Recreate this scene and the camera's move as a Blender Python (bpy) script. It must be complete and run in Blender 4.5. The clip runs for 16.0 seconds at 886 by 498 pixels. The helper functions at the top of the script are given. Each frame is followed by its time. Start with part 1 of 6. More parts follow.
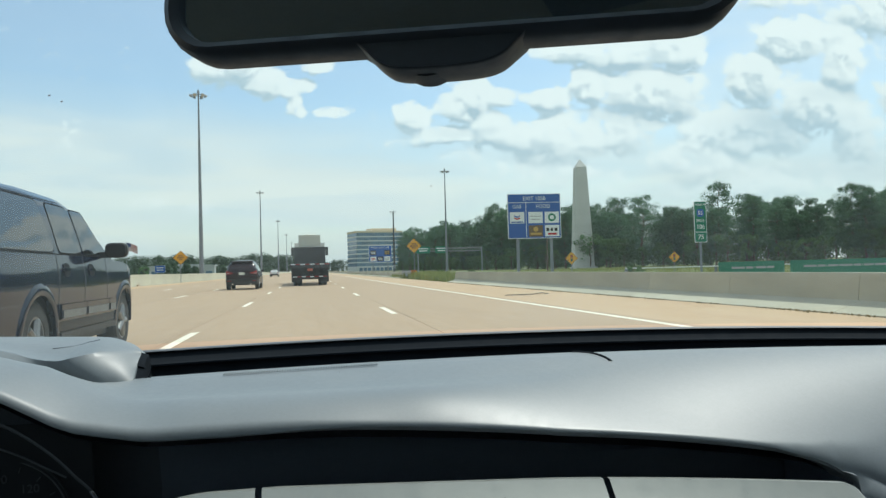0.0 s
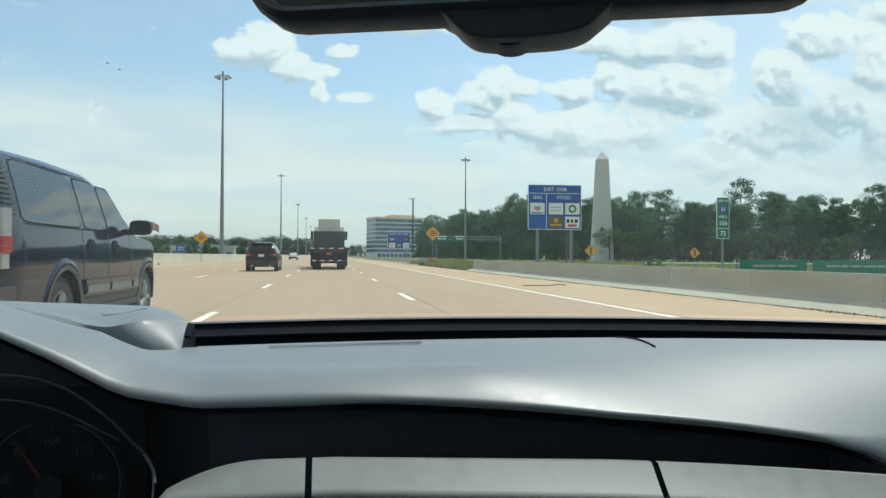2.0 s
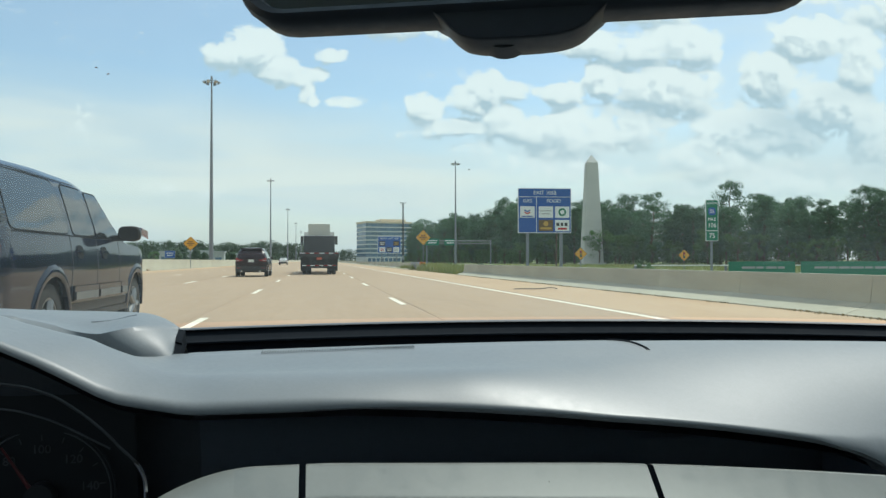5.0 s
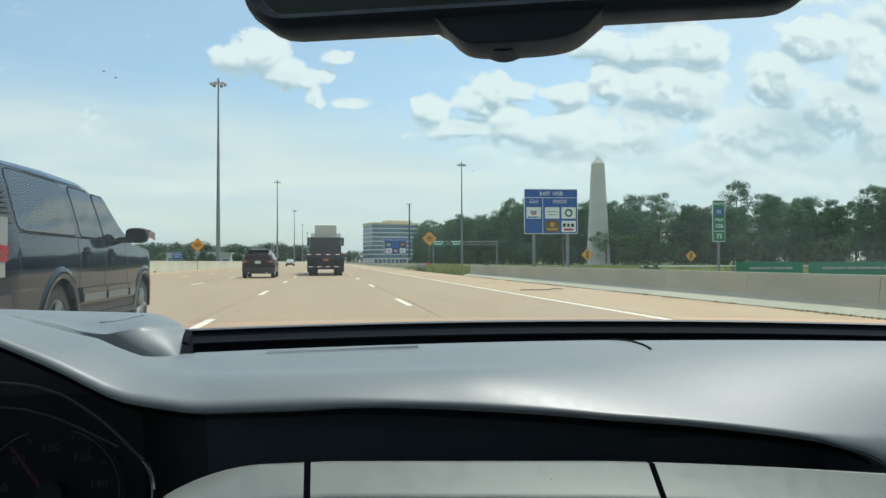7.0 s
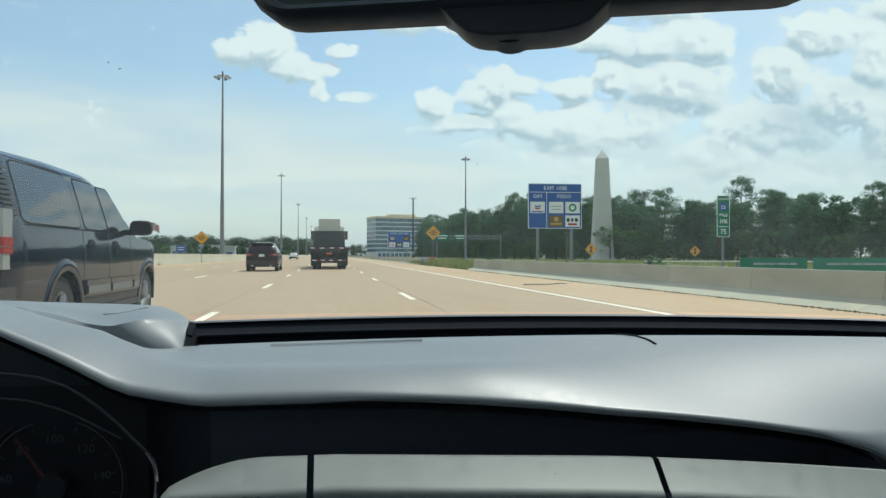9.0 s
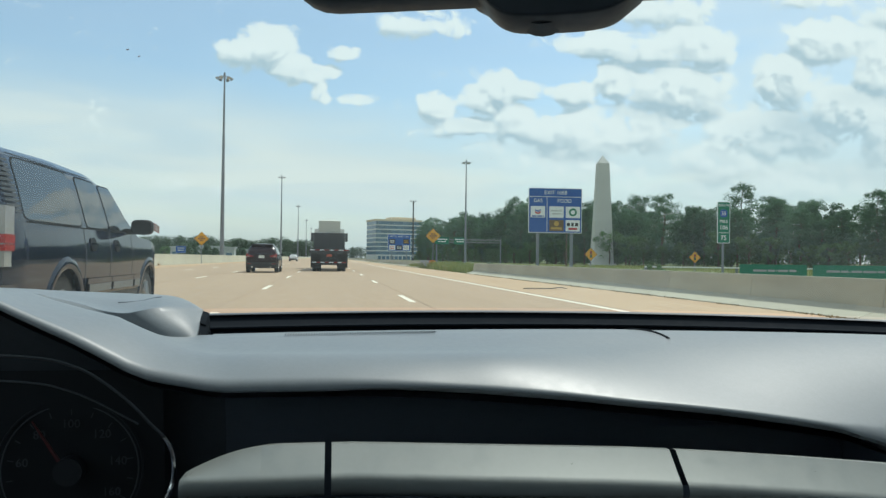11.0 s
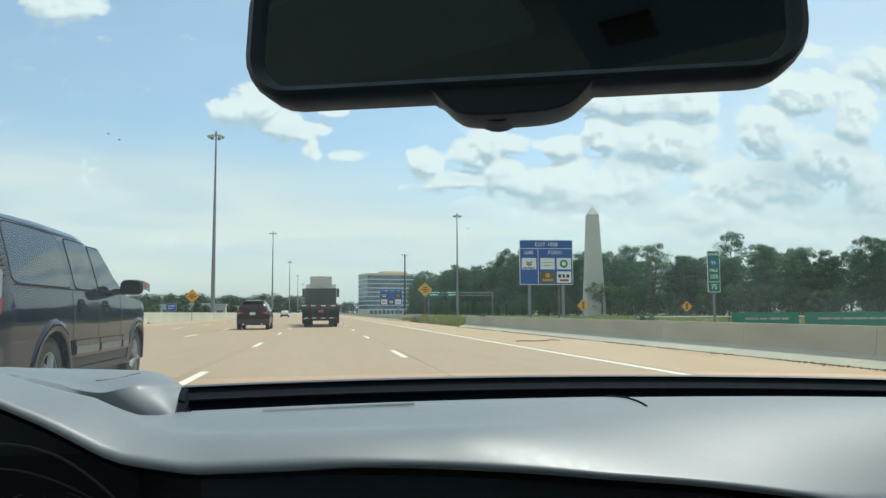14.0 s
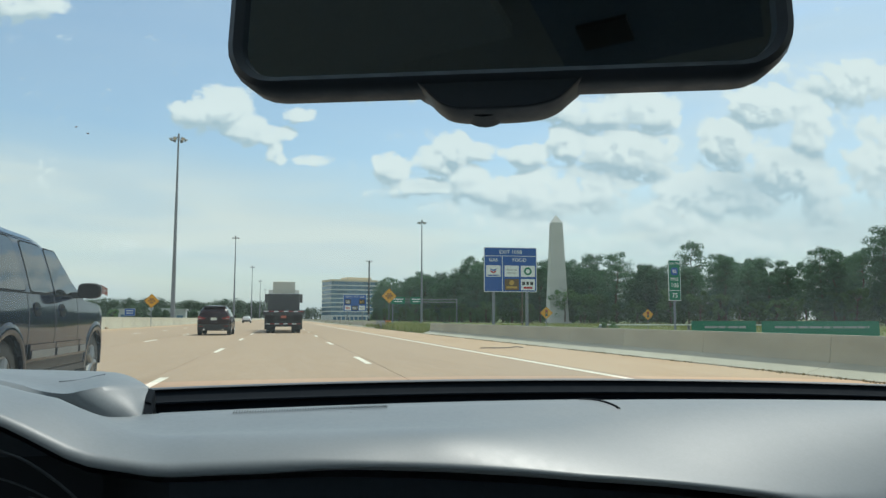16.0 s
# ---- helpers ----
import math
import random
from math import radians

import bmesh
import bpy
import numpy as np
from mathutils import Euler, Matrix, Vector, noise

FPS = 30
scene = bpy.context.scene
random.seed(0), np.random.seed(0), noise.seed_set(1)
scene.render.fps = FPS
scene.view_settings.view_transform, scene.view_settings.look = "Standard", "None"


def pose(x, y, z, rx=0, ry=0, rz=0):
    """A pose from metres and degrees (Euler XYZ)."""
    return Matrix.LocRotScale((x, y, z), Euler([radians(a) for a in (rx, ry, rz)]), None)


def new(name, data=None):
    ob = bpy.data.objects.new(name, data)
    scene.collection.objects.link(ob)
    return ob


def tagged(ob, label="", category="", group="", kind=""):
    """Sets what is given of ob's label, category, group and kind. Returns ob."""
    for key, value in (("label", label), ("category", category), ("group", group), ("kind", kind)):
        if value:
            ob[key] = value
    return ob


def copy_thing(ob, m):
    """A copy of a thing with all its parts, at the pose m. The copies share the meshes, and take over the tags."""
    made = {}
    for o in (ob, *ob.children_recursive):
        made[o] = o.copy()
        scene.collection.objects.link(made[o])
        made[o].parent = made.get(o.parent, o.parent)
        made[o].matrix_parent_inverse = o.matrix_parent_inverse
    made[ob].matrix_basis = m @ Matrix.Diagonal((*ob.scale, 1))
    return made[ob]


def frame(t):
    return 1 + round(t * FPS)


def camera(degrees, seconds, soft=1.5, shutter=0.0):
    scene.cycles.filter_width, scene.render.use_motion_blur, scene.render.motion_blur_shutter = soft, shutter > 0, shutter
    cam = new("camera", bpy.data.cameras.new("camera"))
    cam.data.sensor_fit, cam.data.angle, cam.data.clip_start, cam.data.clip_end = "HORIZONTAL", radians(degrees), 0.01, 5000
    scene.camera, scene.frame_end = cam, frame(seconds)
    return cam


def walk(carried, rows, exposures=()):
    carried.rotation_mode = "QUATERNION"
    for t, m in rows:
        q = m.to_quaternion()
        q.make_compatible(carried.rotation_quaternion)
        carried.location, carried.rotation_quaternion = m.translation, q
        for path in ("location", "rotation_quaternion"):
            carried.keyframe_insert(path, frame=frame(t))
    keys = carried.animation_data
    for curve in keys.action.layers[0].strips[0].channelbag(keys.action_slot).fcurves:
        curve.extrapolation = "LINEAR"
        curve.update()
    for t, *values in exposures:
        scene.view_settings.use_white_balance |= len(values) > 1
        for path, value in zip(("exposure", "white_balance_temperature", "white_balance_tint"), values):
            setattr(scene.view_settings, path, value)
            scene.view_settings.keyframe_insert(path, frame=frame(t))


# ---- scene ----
cam = camera(61.0, 16.0, soft=1.45)
PATH = [
    (0.0, pose(0.0237, -0.0051, 0.9578, 91.422, 1.545, -10.016)),
    (0.5, pose(0.0203, 0.0005, 0.9581, 91.031, 2.088, -10.912)),
    (1.0, pose(0.0058, -0.0020, 0.9550, 90.762, 0.850, -9.856)),
    (1.5, pose(-0.0036, 0.0084, 0.9482, 90.009, -0.464, -9.553)),
    (2.0, pose(-0.0044, 0.0011, 0.9493, 90.536, -0.311, -8.644)),
    (2.5, pose(-0.0153, 0.0069, 0.9418, 90.070, -1.263, -8.643)),
    (3.0, pose(-0.0046, 0.0072, 0.9476, 90.643, -0.171, -9.645)),
    (3.5, pose(-0.0066, 0.0063, 0.9496, 90.484, -0.122, -9.430)),
    (6.0, pose(-0.0054, -0.0000, 0.9487, 91.038, 0.259, -9.290)),
    (6.5, pose(-0.0050, -0.0034, 0.9503, 90.888, 0.365, -8.881)),
    (7.0, pose(-0.0045, -0.0025, 0.9485, 90.928, 0.193, -8.889)),
    (7.5, pose(0.0007, 0.0017, 0.9493, 90.894, 0.215, -9.548)),
    (8.0, pose(-0.0025, -0.0012, 0.9498, 90.759, 0.068, -8.851)),
    (8.5, pose(0.0050, -0.0058, 0.9527, 91.312, 0.705, -8.573)),
    (9.0, pose(-0.0048, -0.0001, 0.9479, 90.482, -0.087, -8.617)),
    (9.5, pose(-0.0095, 0.0007, 0.9446, 90.763, -0.378, -8.646)),
    (12.0, pose(-0.0236, 0.0048, 0.9334, 90.639, -1.294, -9.095)),
    (12.5, pose(-0.0121, 0.0173, 0.9412, 89.391, -0.676, -11.162)),
    (13.0, pose(0.0401, 0.0052, 0.9575, 91.155, 2.959, -11.929)),
    (13.5, pose(0.0273, -0.0090, 0.9615, 94.287, 2.780, -12.129)),
    (14.0, pose(-0.0064, -0.0122, 0.9549, 94.797, 0.285, -9.226)),
    (14.5, pose(-0.0072, -0.0095, 0.9499, 94.490, -0.666, -9.251)),
    (15.0, pose(0.0050, -0.0035, 0.9560, 93.741, 1.744, -11.362)),
    (15.5, pose(0.0050, -0.0002, 0.9470, 94.557, -0.839, -13.230)),
    (16.0, pose(-0.0161, -0.0050, 0.9495, 95.304, -0.079, -11.962)),
]
walk(cam, PATH, [(0.0, 0.21, 6190, 4.5), (3.5, 0.18, 6190, 4.5), (6.0, 0.16, 6190, 4.5), (11.8, 0.13, 6190, 4.5), (12.8, 0.22, 6190, 4.5), (13.5, 0.21, 6190, 4.5), (15.0, 0.07, 6190, 4.5), (16.0, 0.03, 6190, 4.5)])

# ---- sky, sun ----
SUN_EL, SUN_AZ = 61.0, 56.0          # degrees above the horizon; degrees to the right of straight ahead


def sky():
    w = bpy.data.worlds.new("sky")
    scene.world = w
    w.use_nodes = True
    nt = w.node_tree
    N, L = nt.nodes, nt.links
    N.clear()
    out, bg = N.new("ShaderNodeOutputWorld"), N.new("ShaderNodeBackground")
    bg.inputs["Strength"].default_value = 0.127
    L.new(bg.outputs[0], out.inputs[0])
    air = N.new("ShaderNodeTexSky")
    air.sky_type, air.sun_disc = "NISHITA", False
    air.sun_elevation, air.sun_rotation = radians(SUN_EL), radians(SUN_AZ)
    air.air_density, air.dust_density, air.ozone_density = 1.0, 1.6, 1.5
    co = N.new("ShaderNodeTexCoord").outputs["Generated"]

    def math_(op, a, b=None, c=None, clamp=False):
        n = N.new("ShaderNodeMath")
        n.operation, n.use_clamp = op, clamp
        for i, v in enumerate((a, b, c)):
            if v is None:
                continue
            if isinstance(v, (int, float)):
                n.inputs[i].default_value = v
            else:
                L.new(v, n.inputs[i])
        return n.outputs[0]

    def vec(op, a, b):
        n = N.new("ShaderNodeVectorMath")
        n.operation = op
        for i, v in enumerate((a, b)):
            if isinstance(v, tuple):
                n.inputs[i].default_value = v
            else:
                L.new(v, n.inputs[i])
        return n.outputs["Value"] if op in ("DISTANCE", "DOT_PRODUCT", "LENGTH") else n.outputs[0]

    def ramp(v, a, b, lo=0.0, hi=1.0):
        n = N.new("ShaderNodeMapRange")
        n.interpolation_type = "SMOOTHSTEP"
        L.new(v, n.inputs[0])
        for i, x in enumerate((a, b, lo, hi)):
            n.inputs[i + 1].default_value = x
        return n.outputs[0]

    def fbm(p, scale, detail, rough=0.55, distort=0.0):
        n = N.new("ShaderNodeTexNoise")
        L.new(p, n.inputs["Vector"])
        n.inputs["Scale"].default_value, n.inputs["Detail"].default_value = scale, detail
        n.inputs["Roughness"].default_value, n.inputs["Distortion"].default_value = rough, distort
        return n.outputs[0]

    sep = N.new("ShaderNodeSeparateXYZ")
    L.new(co, sep.inputs[0])
    x, y, z = sep.outputs
    # the sky ahead as a plane: across and up, as tangents from straight ahead
    ahead = math_("MAXIMUM", y, 0.22)
    comb = N.new("ShaderNodeCombineXYZ")
    L.new(math_("DIVIDE", x, ahead), comb.inputs[0])
    L.new(math_("DIVIDE", z, ahead), comb.inputs[1])
    plane = comb.outputs[0]

    # the clouds' places: across, up, half width, half height, thickness
    lone = ((-0.102, 0.271, 0.045, 0.027, 1), (-0.073, 0.277, 0.033, 0.027, 0.95), (-0.055, 0.25, 0.037, 0.018, 0.9), (-0.03, 0.245, 0.018, 0.013, 0.75),
            (0.016, 0.266, 0.020, 0.011, 0.75), (-0.006, 0.242, 0.024, 0.010, 0.68), (-0.015, 0.221, 0.016, 0.018, 0.85), (0.035, 0.213, 0.03, 0.009, 0.72), (0.097, 0.21, 0.02, 0.012, 0.34))
    stepped = ((0.229, 0.236, 0.032, 0.026, 1), (0.195, 0.216, 0.038, 0.022, 1), (0.144, 0.202, 0.026, 0.02, 1), (0.175, 0.178, 0.059, 0.015, 0.95),
               (0.248, 0.197, 0.036, 0.022, 0.8), (0.12, 0.318, 0.085, 0.02, 0.75), (-0.33, 0.40, 0.05, 0.03, 0.9))
    middle = ((0.272, 0.233, 0.032, 0.014, 0.7), (0.28, 0.182, 0.057, 0.027, 1), (0.337, 0.23, 0.034, 0.022, 0.95), (0.386, 0.251, 0.04, 0.029, 0.95), (0.356, 0.179, 0.091, 0.036, 0.9),
              (0.433, 0.296, 0.128, 0.027, 0.95), (0.522, 0.307, 0.065, 0.034, 1), (0.495, 0.242, 0.095, 0.039, 1), (0.431, 0.192, 0.093, 0.032, 0.8), (0.40, 0.36, 0.16, 0.03, 0.8))
    heap = ((0.653, 0.266, 0.067, 0.036, 1), (0.713, 0.326, 0.083, 0.035, 0.95), (0.799, 0.295, 0.056, 0.051, 0.95), (0.746, 0.226, 0.092, 0.042, 0.9), (0.62, 0.187, 0.116, 0.041, 0.9),
            (0.562, 0.146, 0.088, 0.032, 0.8), (0.81, 0.186, 0.056, 0.05, 0.9), (0.705, 0.385, 0.07, 0.025, 0.7), (0.87, 0.372, 0.09, 0.04, 0.9), (0.95, 0.25, 0.10, 0.08, 0.95))
    banks = ((0.331, 0.132, 0.124, 0.027, 0.6), (0.488, 0.109, 0.138, 0.021, 0.5), (0.68, 0.118, 0.165, 0.03, 0.66), (0.227, 0.15, 0.064, 0.014, 0.5),
             (-0.363, 0.106, 0.06, 0.014, 0.42), (-0.283, 0.081, 0.075, 0.011, 0.45), (-0.201, 0.092, 0.042, 0.013, 0.44), (-0.117, 0.085, 0.05, 0.01, 0.42))
    undersides = ((0.7, 0.184, 0.12, 0.042, 1.0), (0.457, 0.214, 0.08, 0.016, 0.62), (0.784, 0.248, 0.06, 0.020, 0.7), (0.399, 0.277, 0.065, 0.012, 0.55), (0.287, 0.161, 0.06, 0.010, 0.55),
                  (0.603, 0.232, 0.053, 0.012, 0.45), (0.523, 0.109, 0.113, 0.014, 0.5), (0.771, 0.135, 0.102, 0.015, 0.5), (-0.081, 0.238, 0.044, 0.008, 0.35), (0.20, 0.186, 0.05, 0.008, 0.35))
    gaps = ((0.589, 0.289, 0.021, 0.038, 0.8), (0.285, 0.257, 0.057, 0.016, 0.6), (0.509, 0.181, 0.026, 0.013, 0.5), (0.664, 0.359, 0.016, 0.018, 0.7), (0.306, 0.206, 0.016, 0.009, 0.5),
            (0.407, 0.25, 0.028, 0.007, 0.4), (0.244, 0.217, 0.006, 0.016, 0.4), (0.358, 0.274, 0.033, 0.01, 0.4))

    def lobes(p, table):
        total = None
        for u, v, ru, rv, amount in table:
            n = N.new("ShaderNodeVectorMath")
            n.operation = "MULTIPLY_ADD"
            L.new(p, n.inputs[0])
            n.inputs[1].default_value, n.inputs[2].default_value = (1 / ru, 1 / rv, 0), (-u / ru, -v / rv, 0)
            one = ramp(vec("LENGTH", n.outputs[0], (0, 0, 0)), 1.75, 0.25, 0.0, amount)
            total = one if total is None else math_("SMOOTH_MAX", total, one, 0.25)
        return total

    def puff(p, scale):
        n = N.new("ShaderNodeTexVoronoi")
        n.voronoi_dimensions, n.feature = "2D", "F1"
        L.new(p, n.inputs["Vector"])
        n.inputs["Scale"].default_value = scale
        d = n.outputs["Distance"]
        return math_("SUBTRACT", 0.30, math_("MULTIPLY", d, d))

    def warped(p, scale, amount, detail):
        n = N.new("ShaderNodeTexNoise")
        L.new(p, n.inputs["Vector"])
        n.inputs["Scale"].default_value, n.inputs["Detail"].default_value = scale, detail
        return vec("ADD", p, vec("MULTIPLY", vec("SUBTRACT", n.outputs["Color"], (0.5, 0.5, 0.5)), (amount, amount * 0.7, 0.0)))

    round_ = vec("MULTIPLY", plane, (1.0, 1.25, 1.0))

    def heaps(shift):
        """thickness of the cumulus, a step away"""
        p = vec("ADD", plane, shift)
        place = lobes(warped(p, 14.0, 0.05, 4.0), lone + stepped + middle + heap + banks)
        place = math_("SUBTRACT", place, math_("MULTIPLY", lobes(warped(p, 16.0, 0.03, 3.0), gaps), 0.55))
        q = warped(vec("ADD", round_, shift), 30.0, 0.040, 7.0)
        billow = math_("ADD", math_("MULTIPLY", puff(q, 17.0), 0.38), math_("ADD", math_("MULTIPLY", puff(q, 39.0), 0.34), math_("MULTIPLY", puff(q, 90.0), 0.20)))
        rough = math_("MULTIPLY", math_("SUBTRACT", fbm(q, 15.0, 10, 0.70), 0.46), 1.35)
        return place, math_("ADD", math_("MULTIPLY", place, 0.98), math_("ADD", billow, rough))

    body, here = heaps((0.0, 0.0, 0.0))
    above, lit = heaps((0.006, 0.015, 0.0))
    dark = lobes(warped(plane, 9.0, 0.05, 4.0), undersides)
    front = ramp(y, 0.15, 0.35)
    behind = math_("MULTIPLY", ramp(fbm(co, 2.6, 5, 0.55, 0.3), 0.42, 0.62), math_("SUBTRACT", 1.0, front))
    high = math_("MULTIPLY", ramp(fbm(plane, 3.2, 7, 0.58, 0.3), 0.44, 0.60), ramp(z, 0.36, 0.45, 0.0, 0.9))
    mask = math_("MAXIMUM", math_("MULTIPLY", ramp(here, 0.40, 0.72), front), math_("MAXIMUM", math_("MULTIPLY", behind, 0.9), high))
    # sunlit tops; greyer where more cloud lies above: under each heap, and in the creases between the puffs
    under = ramp(math_("SUBTRACT", above, body), 0.0, 0.28)
    crease = ramp(math_("SUBTRACT", lit, here), -0.10, 0.22)
    deep = ramp(here, 0.60, 1.10)
    soft = fbm(vec("MULTIPLY", plane, (1.0, 1.9, 1.0)), 7.0, 6, 0.55, 0.4)
    grey = math_("ADD", math_("MULTIPLY", under, 0.58), math_("MULTIPLY", crease, math_("ADD", 0.24, math_("MULTIPLY", deep, 0.36))))
    grey = math_("ADD", grey, math_("MULTIPLY", dark, math_("ADD", 0.45, math_("MULTIPLY", ramp(soft, 0.38, 0.62), 0.35))), clamp=True)
    cloud = N.new("ShaderNodeMixRGB")
    L.new(grey, cloud.inputs[0])
    cloud.inputs[1].default_value, cloud.inputs[2].default_value = (6.8, 6.9, 6.8, 1), (3.55, 4.3, 4.8, 1)
    # thin veil and haze, thicker towards the horizon and towards the sun
    streak = fbm(vec("MULTIPLY", co, (1.0, 1.0, 5.0)), 3.0, 6, 0.5, 0.3)
    veil = math_("MULTIPLY", ramp(math_("ADD", z, math_("MULTIPLY", x, 0.06)), 0.255, 0.13), ramp(streak, 0.30, 0.60, 0.62, 1.0))
    veil = math_("MAXIMUM", veil, math_("MULTIPLY", ramp(x, 0.15, 0.50), ramp(streak, 0.30, 0.60, 0.15, 0.52)))
    low = ramp(z, 0.10, -0.01, 0.0, 0.75)
    haze = N.new("ShaderNodeMixRGB")
    L.new(math_("MAXIMUM", math_("MULTIPLY", veil, 0.88), math_("MAXIMUM", low, 0.16)), haze.inputs[0])
    clear = N.new("ShaderNodeMixRGB")
    clear.blend_type = "MULTIPLY"
    clear.inputs[0].default_value, clear.inputs[2].default_value = 1.0, (1.17, 1.20, 1.14, 1)
    L.new(air.outputs[0], clear.inputs[1])
    L.new(clear.outputs[0], haze.inputs[1])
    bands = N.new("ShaderNodeMixRGB")            # cream and blue-grey streaks in the haze
    L.new(ramp(fbm(vec("MULTIPLY", co, (1.0, 1.0, 7.0)), 2.3, 6, 0.55, 0.6), 0.38, 0.64), bands.inputs[0])
    bands.inputs[1].default_value, bands.inputs[2].default_value = (4.95, 5.35, 5.55, 1), (6.05, 6.05, 5.75, 1)
    L.new(bands.outputs[0], haze.inputs[2])
    mix = N.new("ShaderNodeMixRGB")
    L.new(math_("MULTIPLY", mask, ramp(z, 0.03, 0.19, 0.25, 0.95)), mix.inputs[0])
    L.new(haze.outputs[0], mix.inputs[1])
    L.new(cloud.outputs[0], mix.inputs[2])
    L.new(mix.outputs[0], bg.inputs["Color"])


sky()
sun = new("sun", bpy.data.lights.new("sun", "SUN"))
sun.data.energy, sun.data.angle, sun.data.color = 3.6, radians(0.53), (1.0, 0.95, 0.86)
sun_dir = Vector((math.sin(radians(SUN_AZ)) * math.cos(radians(SUN_EL)), math.cos(radians(SUN_AZ)) * math.cos(radians(SUN_EL)), math.sin(radians(SUN_EL))))
sun.rotation_euler = sun_dir.to_track_quat("Z", "Y").to_euler()

# ---- materials ----
def material(name, colour, rough=0.6, metal=0.0, grain=0.0, scale=20.0, stain=0.0, stain_scale=2.0, bump=0.0, bump_scale=None,
             tint=None, coat=0.0, stretch=(1, 1, 1), random=0.0, sheen=0.0, spec=0.5, wear=0.08):
    m = bpy.data.materials.new(name)
    m.use_nodes = True
    nt = m.node_tree
    N, L = nt.nodes, nt.links
    b = N["Principled BSDF"]
    b.inputs["Roughness"].default_value, b.inputs["Metallic"].default_value = rough, metal
    b.inputs["Specular IOR Level"].default_value = spec
    b.inputs["Coat Weight"].default_value = coat
    b.inputs["Coat Roughness"].default_value = 0.04
    b.inputs["Sheen Weight"].default_value = sheen
    b.inputs["Base Color"].default_value = (*colour, 1)
    co = N.new("ShaderNodeTexCoord").outputs["Object"]
    mp = N.new("ShaderNodeMapping")
    mp.inputs["Scale"].default_value = stretch
    L.new(co, mp.inputs[0])
    last = None

    def tex(sc, detail=6, rough_=0.6):
        n = N.new("ShaderNodeTexNoise")
        L.new(mp.outputs[0], n.inputs["Vector"])
        n.inputs["Scale"].default_value, n.inputs["Detail"].default_value, n.inputs["Roughness"].default_value = sc, detail, rough_
        return n.outputs[0]

    def mixed(fac, a, c, kind="MIX"):
        n = N.new("ShaderNodeMixRGB")
        n.blend_type = kind
        for i, v in ((0, fac), (1, a), (2, c)):
            if isinstance(v, tuple):
                n.inputs[i].default_value = v if len(v) == 4 else (*v, 1)
            elif isinstance(v, (int, float)):
                n.inputs[i].default_value = v
            else:
                L.new(v, n.inputs[i])
        return n.outputs[0]

    def span(v, a, b_, lo, hi):
        n = N.new("ShaderNodeMapRange")
        L.new(v, n.inputs[0])
        for i, q in enumerate((a, b_, lo, hi)):
            n.inputs[i + 1].default_value = q
        return n.outputs[0]

    base = (*colour, 1)
    if stain:
        dark = tint if tint else tuple(c * 0.55 for c in colour)
        last = mixed(span(tex(stain_scale, 5), 0.42, 0.68, 0.0, stain), base, dark)
    if grain:
        last = mixed(1.0, last if last else base, mixed(tex(scale, 4), tuple([1 - grain] * 3), tuple([1 + grain] * 3)), "MULTIPLY")
    if random:
        info = N.new("ShaderNodeObjectInfo").outputs["Random"]
        last = mixed(1.0, last if last else base, mixed(info, tuple([1 - random] * 3), tuple([1 + random] * 3)), "MULTIPLY")
    if last:
        L.new(last, b.inputs["Base Color"])
    if grain and rough > 0.05:
        L.new(span(tex(scale * 0.37, 4), 0.3, 0.7, max(rough - wear, 0.02), min(rough + wear, 1.0)), b.inputs["Roughness"])
    if bump:
        n = N.new("ShaderNodeBump")
        n.inputs["Strength"].default_value = bump
        n.inputs["Distance"].default_value = 0.02 if not bump_scale else 0.3 / bump_scale
        L.new(tex(bump_scale or scale, 5), n.inputs["Height"])
        L.new(n.outputs[0], b.inputs["Normal"])
    return m


def leaf_material(name, colour, second, random=0.22):
    m = bpy.data.materials.new(name)
    m.use_nodes = True
    nt = m.node_tree
    N, L = nt.nodes, nt.links
    b = N["Principled BSDF"]
    b.inputs["Roughness"].default_value = 0.75
    b.inputs["Specular IOR Level"].default_value = 0.1
    isl = N.new("ShaderNodeNewGeometry").outputs["Random Per Island"]
    mix = N.new("ShaderNodeMixRGB")
    mix.inputs[1].default_value, mix.inputs[2].default_value = (*colour, 1), (*second, 1)
    L.new(isl, mix.inputs[0])
    mul = N.new("ShaderNodeMixRGB")
    mul.blend_type = "MULTIPLY"
    mul.inputs[0].default_value = 1.0
    rng = N.new("ShaderNodeMapRange")
    L.new(N.new("ShaderNodeObjectInfo").outputs["Random"], rng.inputs[0])
    rng.inputs[3].default_value, rng.inputs[4].default_value = 1 - random, 1 + random
    L.new(mix.outputs[0], mul.inputs[1])
    L.new(rng.outputs[0], mul.inputs[2])
    L.new(mul.outputs[0], b.inputs["Base Color"])
    tr = N.new("ShaderNodeBsdfTranslucent")
    L.new(mul.outputs[0], tr.inputs[0])
    ms = N.new("ShaderNodeMixShader")
    ms.inputs[0].default_value = 0.42
    L.new(b.outputs[0], ms.inputs[1])
    L.new(tr.outputs[0], ms.inputs[2])
    L.new(ms.outputs[0], N["Material Output"].inputs[0])
    return m


